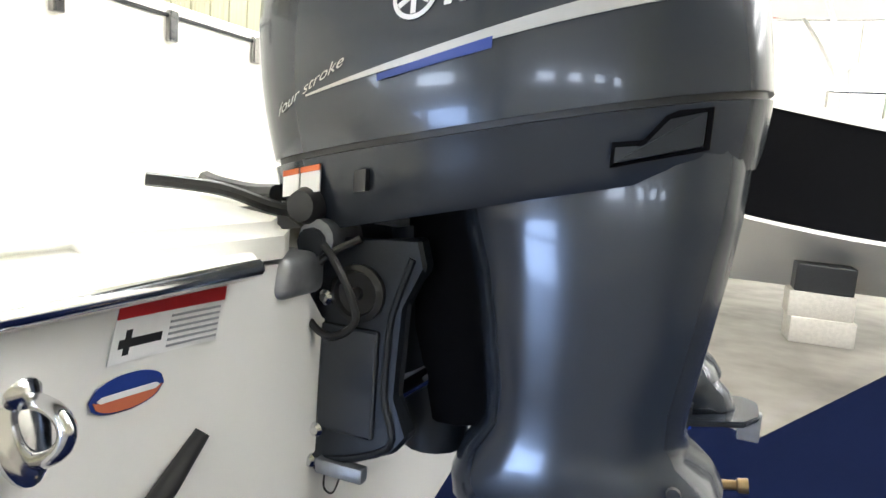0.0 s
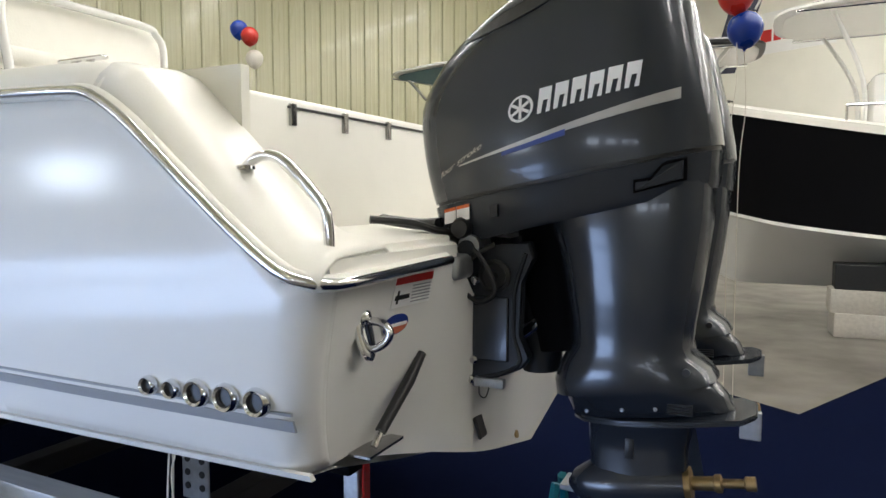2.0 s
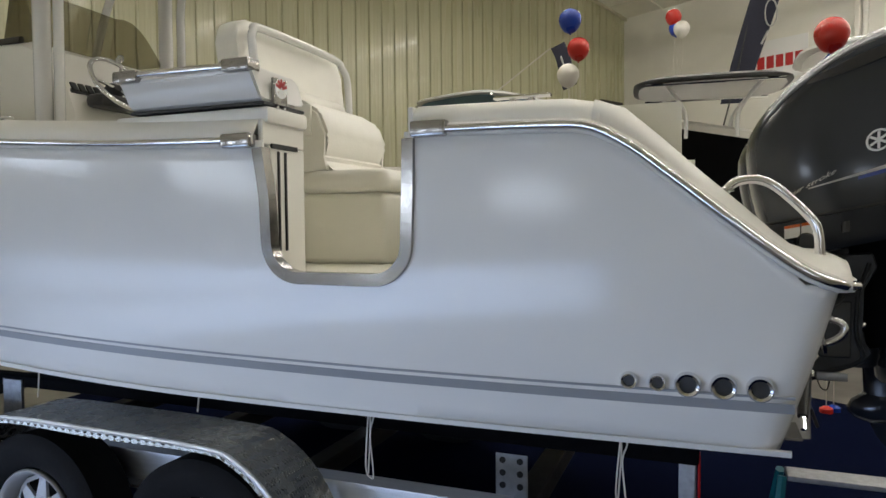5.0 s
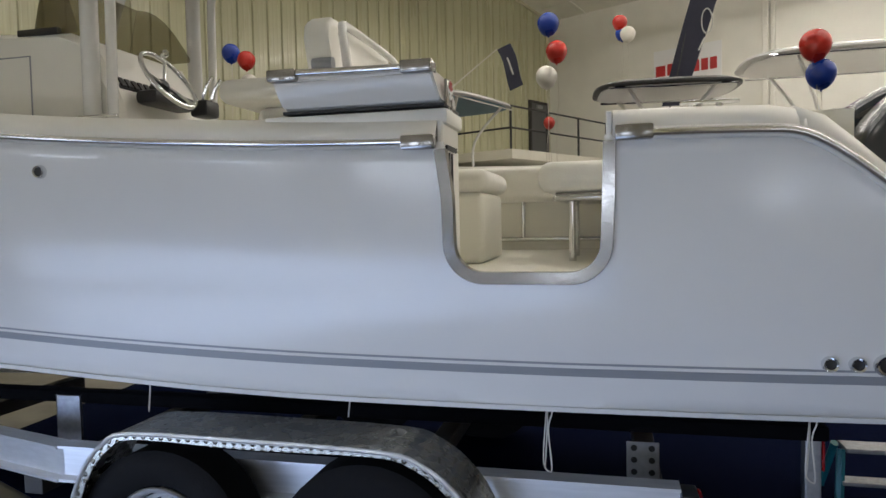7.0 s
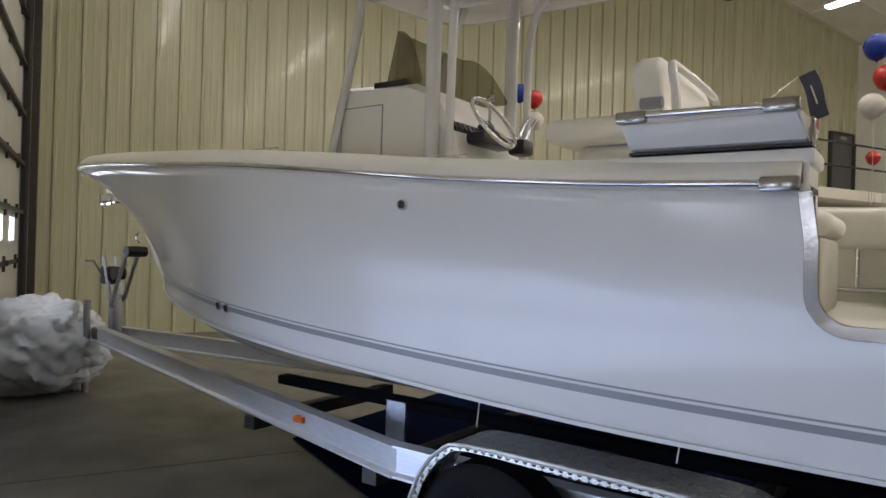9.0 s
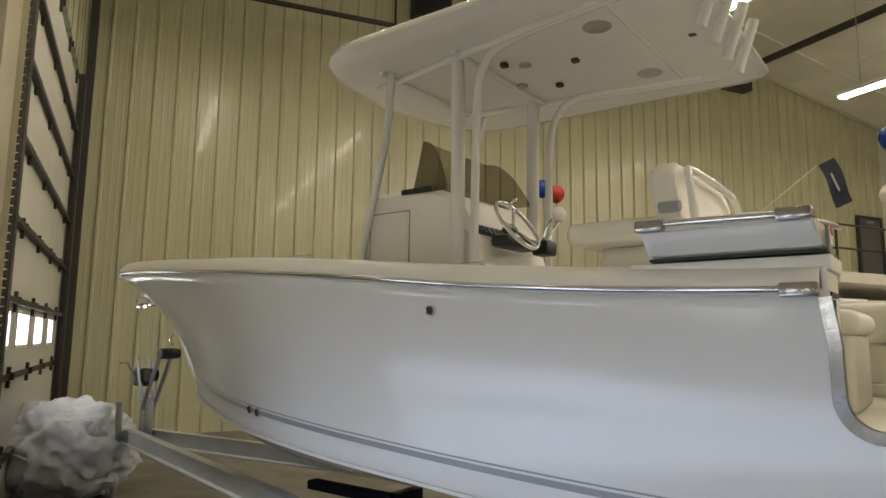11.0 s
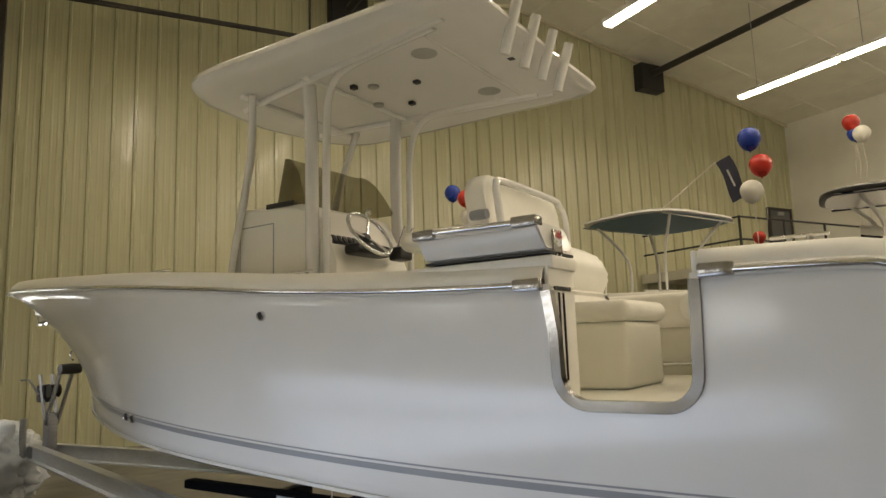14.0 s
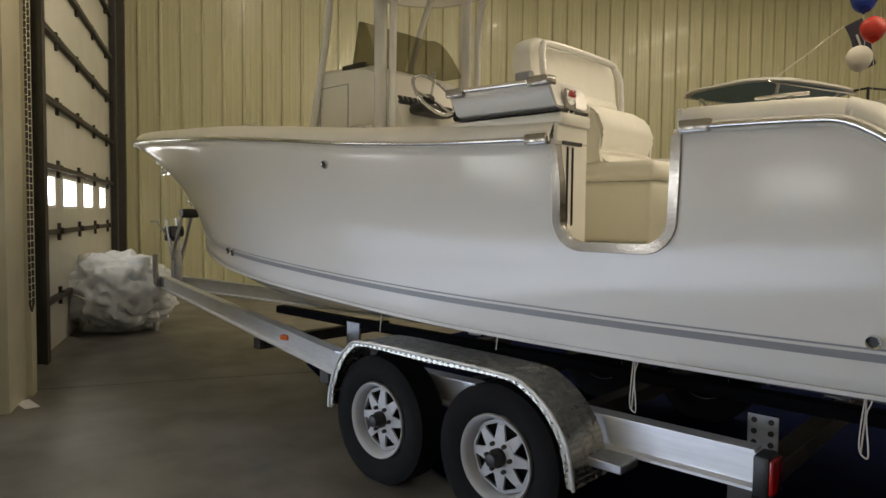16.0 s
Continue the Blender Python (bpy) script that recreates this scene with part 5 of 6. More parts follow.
    for xa in (-0.667, -0.617):
        bm = bmesh.new()
        o = [(xa, -0.065), (xa, -0.02), (xa + 0.046, -0.02), (xa + 0.046, -0.065)]
        loft(bm, [[Vector((x, pan_y(x) - 0.003, seam_z(x) + h)) for x, h in o], [Vector((x, pan_y(x) + 0.0, seam_z(x) + h)) for x, h in o]], True, True, True)
        lb = part("label", bm, WHITE, pan, "white warning sticker", smooth=None)
        bm = bmesh.new()
        o = [(xa, -0.03), (xa, -0.02), (xa + 0.046, -0.02), (xa + 0.046, -0.03)]
        loft(bm, [[Vector((x, pan_y(x) - 0.0045, seam_z(x) + h)) for x, h in o], [Vector((x, pan_y(x) - 0.0, seam_z(x) + h)) for x, h in o]], True, True, True)
        part("band", bm, AMBER, lb, smooth=None)
    # midsection leg
    bm = bmesh.new()
    L = [(-0.40, 0.080, 0.165, 1.60, 0.2), (-0.385, 0.082, 0.172, 1.52, 0.15), (-0.37, 0.080, 0.172, 1.46, 0.1), (-0.345, 0.070, 0.168, 1.38, 0.05), (-0.325, 0.055, 0.163, 1.28, 0), (-0.305, 0.040, 0.16, 1.18, 0), (-0.30, 0.035, 0.155, 1.12, 0.05), (-0.335, 0.045, 0.160, 1.075, 0.10), (-0.355, 0.085, 0.168, 1.03, 0.16), (-0.35, 0.105, 0.160, 0.995, 0.19)]
    loft(bm, [sec(a, b, w, z, 28, 2.8, dz=dz) for a, b, w, z, dz in L], True, True, True)
    leg = part("midsection", bm, ENGINE, ob, "dark grey leg fairing", smooth=60)
    # solid near-black tube, painted shade between bracket and leg
    part("pocket_shade", tb([(-0.38, 0, 1.47), (-0.36, 0, 1.25), (-0.335, 0, 1.08)], [0.11, 0.11, 0.09], 12), GAP, leg)
    part("bolt", lt([(0.011, 0), (0.011, 0.01)], 10, pose(0.03, -0.13, 1.07, 90, 0, 0)), BLACK, leg)
    # gearcase
    bm = bmesh.new()
    L = [(-0.33, 0.09, 0.125, 0.988, 0.18), (-0.315, 0.13, 0.115, 0.955, 0.17), (-0.30, 0.15, 0.085, 0.915, 0.17), (-0.26, 0.05, 0.062, 0.89, 0.17), (-0.255, 0.03, 0.056, 0.80, 0.17), (-0.25, 0.03, 0.062, 0.73, 0.17)]
    loft(bm, [sec(a, b, w, z, 24, 2.3, dz=dz) for a, b, w, z, dz in L], True, True, True)
    low = part("lower_unit", bm, ENGINE, ob, "dark grey lower unit", smooth=55)
    bm = bmesh.new()
    o = [(-0.30, 0.02), (-0.26, 0.07), (-0.15, 0.12), (0.0, 0.13), (0.17, 0.115), (0.205, 0.06), (0.205, -0.06), (0.17, -0.115), (0.0, -0.13), (-0.15, -0.12), (-0.26, -0.07), (-0.30, -0.02)]
    slab(bm, o, 0.905, 0.921)
    for v in bm.verts:
        v.co.z += 0.15 * (v.co.x + 0.05)
    bmesh.ops.bevel(bm, geom=bm.edges[:], offset=0.005, segments=2, affect="EDGES")
    part("cavitation_plate", bm, ENGINE, low)
    part("torpedo", lt([(0.012, -0.27), (0.045, -0.245), (0.072, -0.19), (0.078, -0.12), (0.074, 0.0), (0.062, 0.06), (0.058, 0.075)], 24, pose(-0.05, 0, 0.70, 0, 80, 0)), ENGINE, low, smooth=60)
    part("prop_shaft", lt([(0.05, 0), (0.048, 0.02), (0.02, 0.022), (0.02, 0.08), (0.026, 0.085), (0.026, 0.10), (0.013, 0.105), (0.013, 0.16), (0.02, 0.165), (0.02, 0.19)], 18, pose(0.02, 0, 0.713, 0, 80, 0)), BRASS, low, "bare bronze prop shaft", smooth=40)
    bm = bmesh.new()
    loft(bm, [sec(-0.25, -0.02, 0.022, 0.65, 14, 2.0), sec(-0.20, 0.0, 0.010, 0.54, 14, 2.0), sec(-0.12, 0.02, 0.006, 0.44, 14, 2.0)], True, True, True)
    part("skeg", bm, ENGINE, low)
    part("trim_anode", bx(0.16, 0.215, -0.012, 0.012, 0.87, 0.95, 0.004), GALV, low, "bare zinc trim anode", smooth=None)
    for k in range(4):
        part("grille_slot", bx(-0.02, 0.045, -0.113, -0.09, 0.945 + k * 0.008, 0.949 + k * 0.008), BLACK, low, smooth=None)
    for x in (-0.24, -0.14, -0.05):
        part("screw", lt([(0.006, 0), (0.005, 0.004)], 8, pose(x, -0.113, 0.945 + 0.16 * (x + 0.1), 90, 0, 0)), GALV, low)
    part("water_intake", bx(-0.14, -0.115, -0.062, -0.05, 0.78, 0.84, 0.004), BLACK, low)
    # clamp bracket
    for s in (-1, 1):
        bm = bmesh.new()
        o = [(-0.605, 1.37), (-0.55, 1.395), (-0.47, 1.40), (-0.40, 1.41), (-0.385, 1.36), (-0.43, 1.29), (-0.435, 1.13), (-0.395, 1.07), (-0.42, 1.035), (-0.53, 0.985), (-0.585, 0.96), (-0.605, 0.985)]
        loft(bm, [[Vector((x, s * y, z)) for x, z in o] for y in (0.125, 0.165)], True, True, True)
        bmesh.ops.bevel(bm, geom=bm.edges[:], offset=0.006, segments=1, affect="EDGES")
        br = part("clamp_bracket", bm, ENGINE2, ob, "dark cast clamp bracket", smooth=30)
        for x, z in ((-0.565, 1.29), (-0.57, 1.05), (-0.58, 0.99)):
            part("bolt", lt([(0.014, 0), (0.014, 0.012), (0.008, 0.018)], 10, pose(x, s * 0.165, z, -90 * s, 0, 0)), CHROME, br)
        # raised rim along the edges, boss with its ring, recessed web
        rim = [(-0.592, 1.345), (-0.595, 1.20), (-0.592, 1.01), (-0.55, 0.995), (-0.43, 1.045), (-0.445, 1.13), (-0.445, 1.22), (-0.44, 1.28), (-0.41, 1.375)]
        part("rim", tb(smooth_path([(x, s * 0.166, z) for x, z in rim], 4), 0.007, 8), ENGINE2, br)
        part("boss", lt([(0.050, 0), (0.050, 0.012), (0.040, 0.018), (0.036, 0.010), (0.012, 0.010), (0.010, 0.020)], 24, pose(-0.505, s * 0.164, 1.305, -90 * s, 0, 0)), BLACK, br)
        part("web", bx(-0.575, -0.46, s * 0.165 - 0.008, s * 0.165 + 0.008, 1.05, 1.245, 0.006), ENGINE, br, "smooth slate web panel", smooth=None)
        part("lug", tb([(-0.575, s * 0.10, 1.392), (-0.575, s * 0.20, 1.392)], 0.034, 14), GALV, br)
        part("anode", bx(-0.565, -0.47, s * 0.17 - 0.012, s * 0.17 + 0.012, 0.972, 1.000, 0.004), GALV, br)
    part("swivel", tb([(-0.46, 0, 1.42), (-0.43, 0, 1.30), (-0.415, 0, 1.10), (-0.41, 0, 1.0)], [0.07, 0.075, 0.07, 0.06], 14), ENGINE2, ob, "dark swivel bracket")
    part("tilt_tube", tb([(-0.58, -0.21, 1.385), (-0.58, 0.21, 1.385)], 0.026, 12), ENGINE2, ob)
    part("trim_ram", tb([(-0.56, -0.06, 1.04), (-0.40, -0.06, 1.16)], 0.022, 10), CHROME, ob)
    part("trim_ram", tb([(-0.56, 0.06, 1.04), (-0.40, 0.06, 1.16)], 0.022, 10), CHROME, ob)
    part("steering_cylinder", tb([(-0.60, -0.18, 1.445), (-0.60, 0.18, 1.445)], 0.024, 14), BLACK, ob, "black steering cylinder")
    part("cylinder_cap", lt([(0.030, 0), (0.033, 0.02), (0.026, 0.04)], 16, pose(-0.60, -0.175, 1.445, 90, 0, 0)), BLACK, ob)
    part("steering_arm", tb([(-0.66, -0.12, 1.44), (-0.52, -0.05, 1.43), (-0.44, 0, 1.42)], 0.018, 8), GALV, ob)
    part("hose", tb(smooth_path([(-0.60, -0.19, 1.41), (-0.53, -0.21, 1.36), (-0.49, -0.20, 1.27), (-0.54, -0.20, 1.23), (-0.59, -0.20, 1.27), (-0.57, -0.20, 1.35), (-0.50, -0.18, 1.40)], 6), 0.007, 8), BLACK, ob)
    part("hose", tb(smooth_path([(-0.64, -0.16, 1.45), (-0.50, -0.17, 1.44), (-0.42, -0.18, 1.48), (-0.34, -0.19, 1.51)], 6), 0.013, 8), ENGINE2, ob)
    part("hose", tb(smooth_path([(-0.85, -0.30, 1.47), (-0.76, -0.22, 1.46), (-0.66, -0.15, 1.43), (-0.55, -0.05, 1.45)], 6), 0.012, 8), BLACK, ob)
    part("earth_wire", tb(smooth_path([(-0.56, -0.15, 0.975), (-0.55, -0.17, 0.945), (-0.53, -0.17, 0.94), (-0.52, -0.16, 0.985)], 5), 0.002, 5), BLACK, ob)
    return ob


E1 = outboard(1.25)
E2 = copy_thing(E1, pose(-0.013, 1.99, 0))
# jack pads on the transom top
for yy in (1.25, 1.99):
    pd = thing("splashwell_pad", "grey plastic pad at the transom cut-out", "pad")
    part("pad", bx(-0.70, -0.575, yy - 0.30, yy - 0.18, 1.30, 1.372, 0.018, seg=3), GALV, pd)
hb_ = thing("rigging_hose", "black rigging hose lying on the aft deck", "hose")
part("hose", tb(smooth_path([(-1.0, 1.25, 1.46), (-0.9, 1.18, 1.455), (-0.8, 1.15, 1.45), (-0.72, 1.12, 1.455)], 5), 0.018, 8), BLACK, hb_)


# ---- trailer ----
def wheel(x, yc):
    w = thing("trailer_wheel", "black trailer tyre on a white eight-spoke steel rim", "wheel", "trailer wheels", at=(x, yc, 0.34))
    R, r = 0.352, 0.215
    m = pose(0, 0, 0, 90, 0, 0)
    part("tyre", lt([(r, -0.08), (r + 0.02, -0.095), (0.29, -0.112), (0.325, -0.105), (R, -0.085), (R, 0.085), (0.325, 0.105), (0.29, 0.112), (r + 0.02, 0.095), (r, 0.08), (r - 0.01, 0.0)], 48, m), RUBBER, w, smooth=40)
    bm = bmesh.new()
    n = 48
    prof = [(0.213, 0.088), (0.206, 0.098), (0.196, 0.092), (0.185, 0.075), (0.178, 0.03), (0.178, -0.08)]
    rings = [[m @ Vector((q * math.cos(2 * math.pi * k / n), q * math.sin(2 * math.pi * k / n), h)) for k in range(n)] for q, h in prof]
    loft(bm, rings, True)
    rim = part("rim", bm, RIM, w, smooth=30)
    ob_mod = rim.modifiers.new("shell", "SOLIDIFY")
    ob_mod.thickness = 0.006
    # spoke disc with eight triangular windows
    bm = bmesh.new()
    for k in range(8):
        a = 2 * math.pi * k / 8
        da = 2 * math.pi / 8
        def P(q, ang, h):
            return m @ Vector((q * math.cos(ang), q * math.sin(ang), h))
        oi, oo = 0.085, 0.178
        # spoke: wide at the hub, narrow web at rim
        pts = [P(oi, a - da / 2, 0.055), P(oi, a + da / 2, 0.055), P(0.150, a + da * 0.16, 0.048), P(oo, a + da * 0.20, 0.035), P(oo, a - da * 0.20, 0.035), P(0.150, a - da * 0.16, 0.048)]
        bot = [p + Vector((0, 0.012, 0)) for p in pts]
        loft(bm, [pts, bot], True, True, True)
        pts = [P(0.160, a + da * 0.15, 0.043), P(0.160, a + da * 0.85, 0.043), P(oo, a + da * 0.85, 0.035), P(oo, a + da * 0.15, 0.035)]
        loft(bm, [pts, [p + Vector((0, 0.012, 0)) for p in pts]], True, True, True)
    lathe(bm, [(0.09, 0.045), (0.09, 0.056), (0.05, 0.06)], 24, m)
    part("spokes", bm, RIM, w, smooth=None)
    part("hub", lt([(0.045, 0.05), (0.045, 0.085), (0.032, 0.10), (0.0305, 0.125), (0.02, 0.13)], 20, m), BLACK, w, "dark hub cap")
    part("brake_disc", lt([(0.17, -0.03), (0.17, -0.02)], 30, m), DARKSTEEL, w)
    for k in range(6):
        a = 2 * math.pi * k / 6
        part("lug_nut", lt([(0.011, 0.055), (0.010, 0.078), (0.005, 0.082)], 6, m @ Matrix.Translation((0.068 * math.cos(a), 0.068 * math.sin(a), 0))), DARKSTEEL, w)
    return w


W1 = wheel(-2.60, 0.42)
copy_thing(W1, pose(-3.43, 0.42, 0.34))
copy_thing(W1, pose(-2.60, 2.82, 0.34, 0, 0, 180))
copy_thing(W1, pose(-3.43, 2.82, 0.34, 0, 0, 180))


def ibeam(bm, p, q, h=0.16, w=0.085, t=0.012):
    p, q = Vector(p), Vector(q)
    d = (q - p)
    L = d.length
    d.normalize()
    s = Vector((-d.y, d.x, 0)).normalized()
    up = Vector((0, 0, 1))
    o = [(-w / 2, 0), (w / 2, 0), (w / 2, t), (t / 2, t * 1.6), (t / 2, h - t * 1.6), (w / 2, h - t), (w / 2, h), (-w / 2, h), (-w / 2, h - t), (-t / 2, h - t * 1.6), (-t / 2, t * 1.6), (-w / 2, t)]
    loft(bm, [[a + s * y + up * z for y, z in o] for a in (p, q)], True, True, True)
    return bm


def trailer():
    ob = thing("boat_trailer", "tandem-axle aluminium boat trailer with tread-plate fenders", "trailer")
    for s in (-1, 1):
        y = CY + s * 1.02
        bm = bmesh.new()
        ibeam(bm, (-1.53, y, 0.435), (-4.1, y, 0.435))
        part("side_beam", bm, ALU, ob, "aluminium I-beam", smooth=None)
        bm = bmesh.new()
        ibeam(bm, (-4.1, y, 0.43), (-8.8, CY + s * 0.06, 0.53))
        part("tongue_beam", bm, ALU, ob, "aluminium I-beam", smooth=None)
        part("reflector", bx(-5.01, -4.93, y - 0.002 - (0.045 if s < 0 else -0.03), y + (0.0 if s < 0 else 0.045), 0.50, 0.535, 0.004, m=Matrix.Translation((0, 0.187 * -s, 0.022))), AMBER, ob, "amber marker light", smooth=None)
        # fender
        bm = bmesh.new()
        yo, yi = CY + s * 1.345, CY + s * 1.06
        top = [(-3.79, 0.36), (-3.775, 0.48), (-3.71, 0.63), (-3.62, 0.73), (-3.50, 0.775), (-3.0, 0.775), (-2.52, 0.765), (-2.39, 0.735), (-2.27, 0.65), (-2.18, 0.52), (-2.14, 0.34)]
        pts = smooth_path([(x, 0, z) for x, z in top], 3)
        R = []
        for p in pts:
            c = Vector((-3.03, 0, 0.35))
            d = (c - p).normalized() * 0.035
            R.append([Vector((p.x + d.x, yo, p.z + d.z)), Vector((p.x, yo, p.z)), Vector((p.x, yi, p.z)), Vector((p.x + d.x * 0.15, yi, p.z + d.z * 0.15)), Vector((p.x + d.x * 0.15, yo - s * 0.006, p.z + d.z * 0.15)), Vector((p.x + d.x, yo - s * 0.006, p.z + d.z))])
        loft(bm, R, True, True, True)
        part("fender", bm, TREAD, ob, "aluminium tread-plate fender", smooth=30)
        part("fender_lip", tb([(p.x, yo, p.z - 0.004) for p in pts], 0.009, 8), ALU, ob, "bright rolled fender edge")
        part("fender_step", bx(-2.18, -2.0, min(yi, yi + s * 0.15), max(yi, yi + s * 0.15), 0.405, 0.445, 0.006), GALV, ob, smooth=None)
        # bunk and its brackets
        part("bunk", bx(-5.4, -0.95, CY + s * 0.62 - 0.045, CY + s * 0.62 + 0.045, 0.66, 0.72, 0.012), GAP, ob, "black carpeted bunk")
        for x in (-4.4,):
            part("bunk_bracket", bx(x - 0.07, x + 0.07, CY + s * 0.66, CY + s * 0.668, 0.44, 0.70, 0.004), GALV, ob, "perforated steel bracket", smooth=None)
        # side guide plate near the tail
        b = part("guide_bracket", bx(-1.70, -1.57, y - s * 0.38, y - s * 0.388, 0.44, 0.615, 0.004), GALV, ob, "perforated steel bracket", smooth=None)
        for i in range(2):
            for j in range(3):
                part("hole", lt([(0.013, 0), (0.013, 0.003)], 10, pose(-1.67 + 0.07 * i, y - s * 0.38 - 0.0005 - (0.008 if s > 0 else 0), 0.49 + 0.05 * j, 90, 0, 0)), BLACK, b)
        # tail lamp
        t = part("tail_lamp", bx(-1.53, -1.47, y - 0.06, y + 0.06, 0.42, 0.58, 0.01), BLACK, ob)
        part("lens", bx(-1.475, -1.455, y - 0.055, y + 0.055, 0.435, 0.57, 0.008), REDLENS, t, "red tail lens")
    for x in (-1.6, -2.6, -3.43, -4.3, -5.6):
        part("cross_member", bx(x - 0.05, x + 0.05, CY - (1.0 if x > -4.4 else 0.72), CY + (1.0 if x > -4.4 else 0.72), 0.34, 0.43, 0.006), DARKSTEEL, ob, smooth=None)
    p = part("marker_post", bx(-1.02, -0.96, 1.02, 1.08, 0.30, 0.78, 0.006), GALV, ob, smooth=None)
    part("red_marker", bx(-0.955, -0.945, 1.03, 1.07, 0.52, 0.68, 0.004), REDLENS, p, "red reflector strip", smooth=None)
    # winch stand
    part("winch_post", bx(-8.64, -8.54, CY - 0.05, CY + 0.05, 0.60, 1.02, 0.006), GALV, ob, "galvanised winch post")
    for yy in (-0.06, 0.06):
        part("winch_arm", tb([(-8.58, CY + yy, 0.95), (-8.72, CY + yy, 1.40)], 0.022, 6), GALV, ob)
        part("winch_arm", tb([(-8.58, CY + yy, 0.90), (-8.30, CY + yy, 1.46)], 0.022, 6), GALV, ob)
    part("winch_drum", lt([(0.07, -0.05), (0.03, -0.045), (0.03, 0.045), (0.07, 0.05)], 18, pose(-8.56, CY, 1.24, 90, 0, 0)), DARKSTEEL, ob)
    w = part("winch", bx(-8.78, -8.62, CY - 0.07, CY + 0.07, 1.12, 1.30, 0.02), DARKSTEEL, ob, "boat winch")
    part("handle", tb([(-8.70, CY - 0.08, 1.2), (-8.74, CY - 0.16, 1.36), (-8.74, CY - 0.24, 1.36)], 0.012, 8), GALV, w)
    part("bow_stop", lt([(0.05, -0.1), (0.055, 0), (0.05, 0.1)], 16, pose(-8.25, CY, 1.46, 90, 0, 0)), BLACK, ob)
    part("coupler", bx(-9.15, -8.75, CY - 0.05, CY + 0.05, 0.54, 0.66, 0.01), GALV, ob)
    part("tongue_jack", tb([(-8.95, CY - 0.10, 0.0), (-8.95, CY - 0.10, 0.95)], 0.035, 10), GALV, ob)
    return ob


trailer()


def cord(x, y, z0, z1, loopy):
    ob = thing("tie_cord", "white cord hanging below the hull edge", "cord", "hanging cords")
    pts = [(x, y, z0), (x + 0.004, y, (z0 + z1) / 2 + 0.02), (x - 0.006, y, z1)]
    part("strand", tb(smooth_path(pts, 5), 0.003, 6), CORD, ob)
    if loopy:
        part("loop", tb(smooth_path([(x, y - 0.005, z0 - 0.02), (x + 0.022, y - 0.01, z0 - 0.07), (x + 0.008, y - 0.01, (z0 + z1) / 2), (x + 0.018, y - 0.01, z1 + 0.01), (x + 0.01, y - 0.01, z1 - 0.01), (x - 0.01, y - 0.01, z1 + 0.03), (x + 0.004, y - 0.01, z0 - 0.05)], 6), 0.0026, 6), CORD, ob)


for x_, z_, lp in ((-3.55, 0.80, False), (-2.70, 0.82, False), (-1.98, 0.68, True), (-1.16, 0.70, True)):
    cord(x_, 0.46, 0.955, z_, lp)


# ---- carpet, stuff on the floor ----
def floor_things():
    bm = bmesh.new()
    slab(bm, [(-6.1, 1.75), (-4.6, 1.1), (3.4, -1.6), (4.5, 3.2), (2.1, 7.9), (0.43, 4.5), (-1.2, 5.57), (-6.3, 5.4)], 0.001, 0.011)
    tagged(part("carpet", bm, CARPET, smooth=None), "dark navy carpet runner on the concrete", "carpet", kind="structure")
    # bagged bundle
    ob = thing("plastic_bundle", "bundle wrapped in crumpled translucent plastic sheeting", "bundle")
    bm = bmesh.new()
    bmesh.ops.create_icosphere(bm, subdivisions=5, radius=1.0)
    for v in bm.verts:
        p = v.co.copy()
        n = noise.fractal(p * 1.4 + Vector((3, 1, 2)), 0.7, 2.0, 4)
        ridge = abs(noise.noise(p * 3.1)) * 0.22 + abs(noise.noise(p * 7.0 + Vector((5, 0, 0)))) * 0.15 + abs(noise.noise(p * 15.0)) * 0.05
        q = p * (0.95 + 0.12 * n + ridge)
        z = q.z
        wide = 1.0 + 0.12 * max(0, -z)
        v.co = Vector((q.x * 0.62 * wide, q.y * 0.60 * wide, max(0.0, 0.46 + z * 0.50)))
    bmesh.ops.transform(bm, matrix=Matrix.Translation((-9.45, 1.28, 0.0)), verts=bm.verts)
    part("sheeting", bm, PLASTIC, ob, smooth=70)
    part("tie", tb(smooth_path([(-9.0, 0.72, 0.45), (-9.3, 0.62, 0.52), (-9.7, 0.66, 0.50), (-9.98, 0.9, 0.44)], 5), 0.012, 6), CORD, ob)
    # paper scrap
    pp = thing("paper_scrap", "white paper scrap lying on the concrete", "paper")
    part("sheet", bx(-6.55, -6.28, -0.62, -0.52, 0.001, 0.006, m=None), WHITE, pp, smooth=None)
    sj = bmesh.new()
    along = Matrix.Translation((-6.6, 0.08, 0)) @ pose(0, 0, 0, 0, 0, 62.2)
    box(sj, -2.6, 2.0, -0.004, 0.004, -0.002, 0.0015, m=along)
    tagged(part("trim", sj, DARKSTEEL, smooth=None), "sawn joint in the concrete floor", "floor joint", kind="structure")


floor_things()


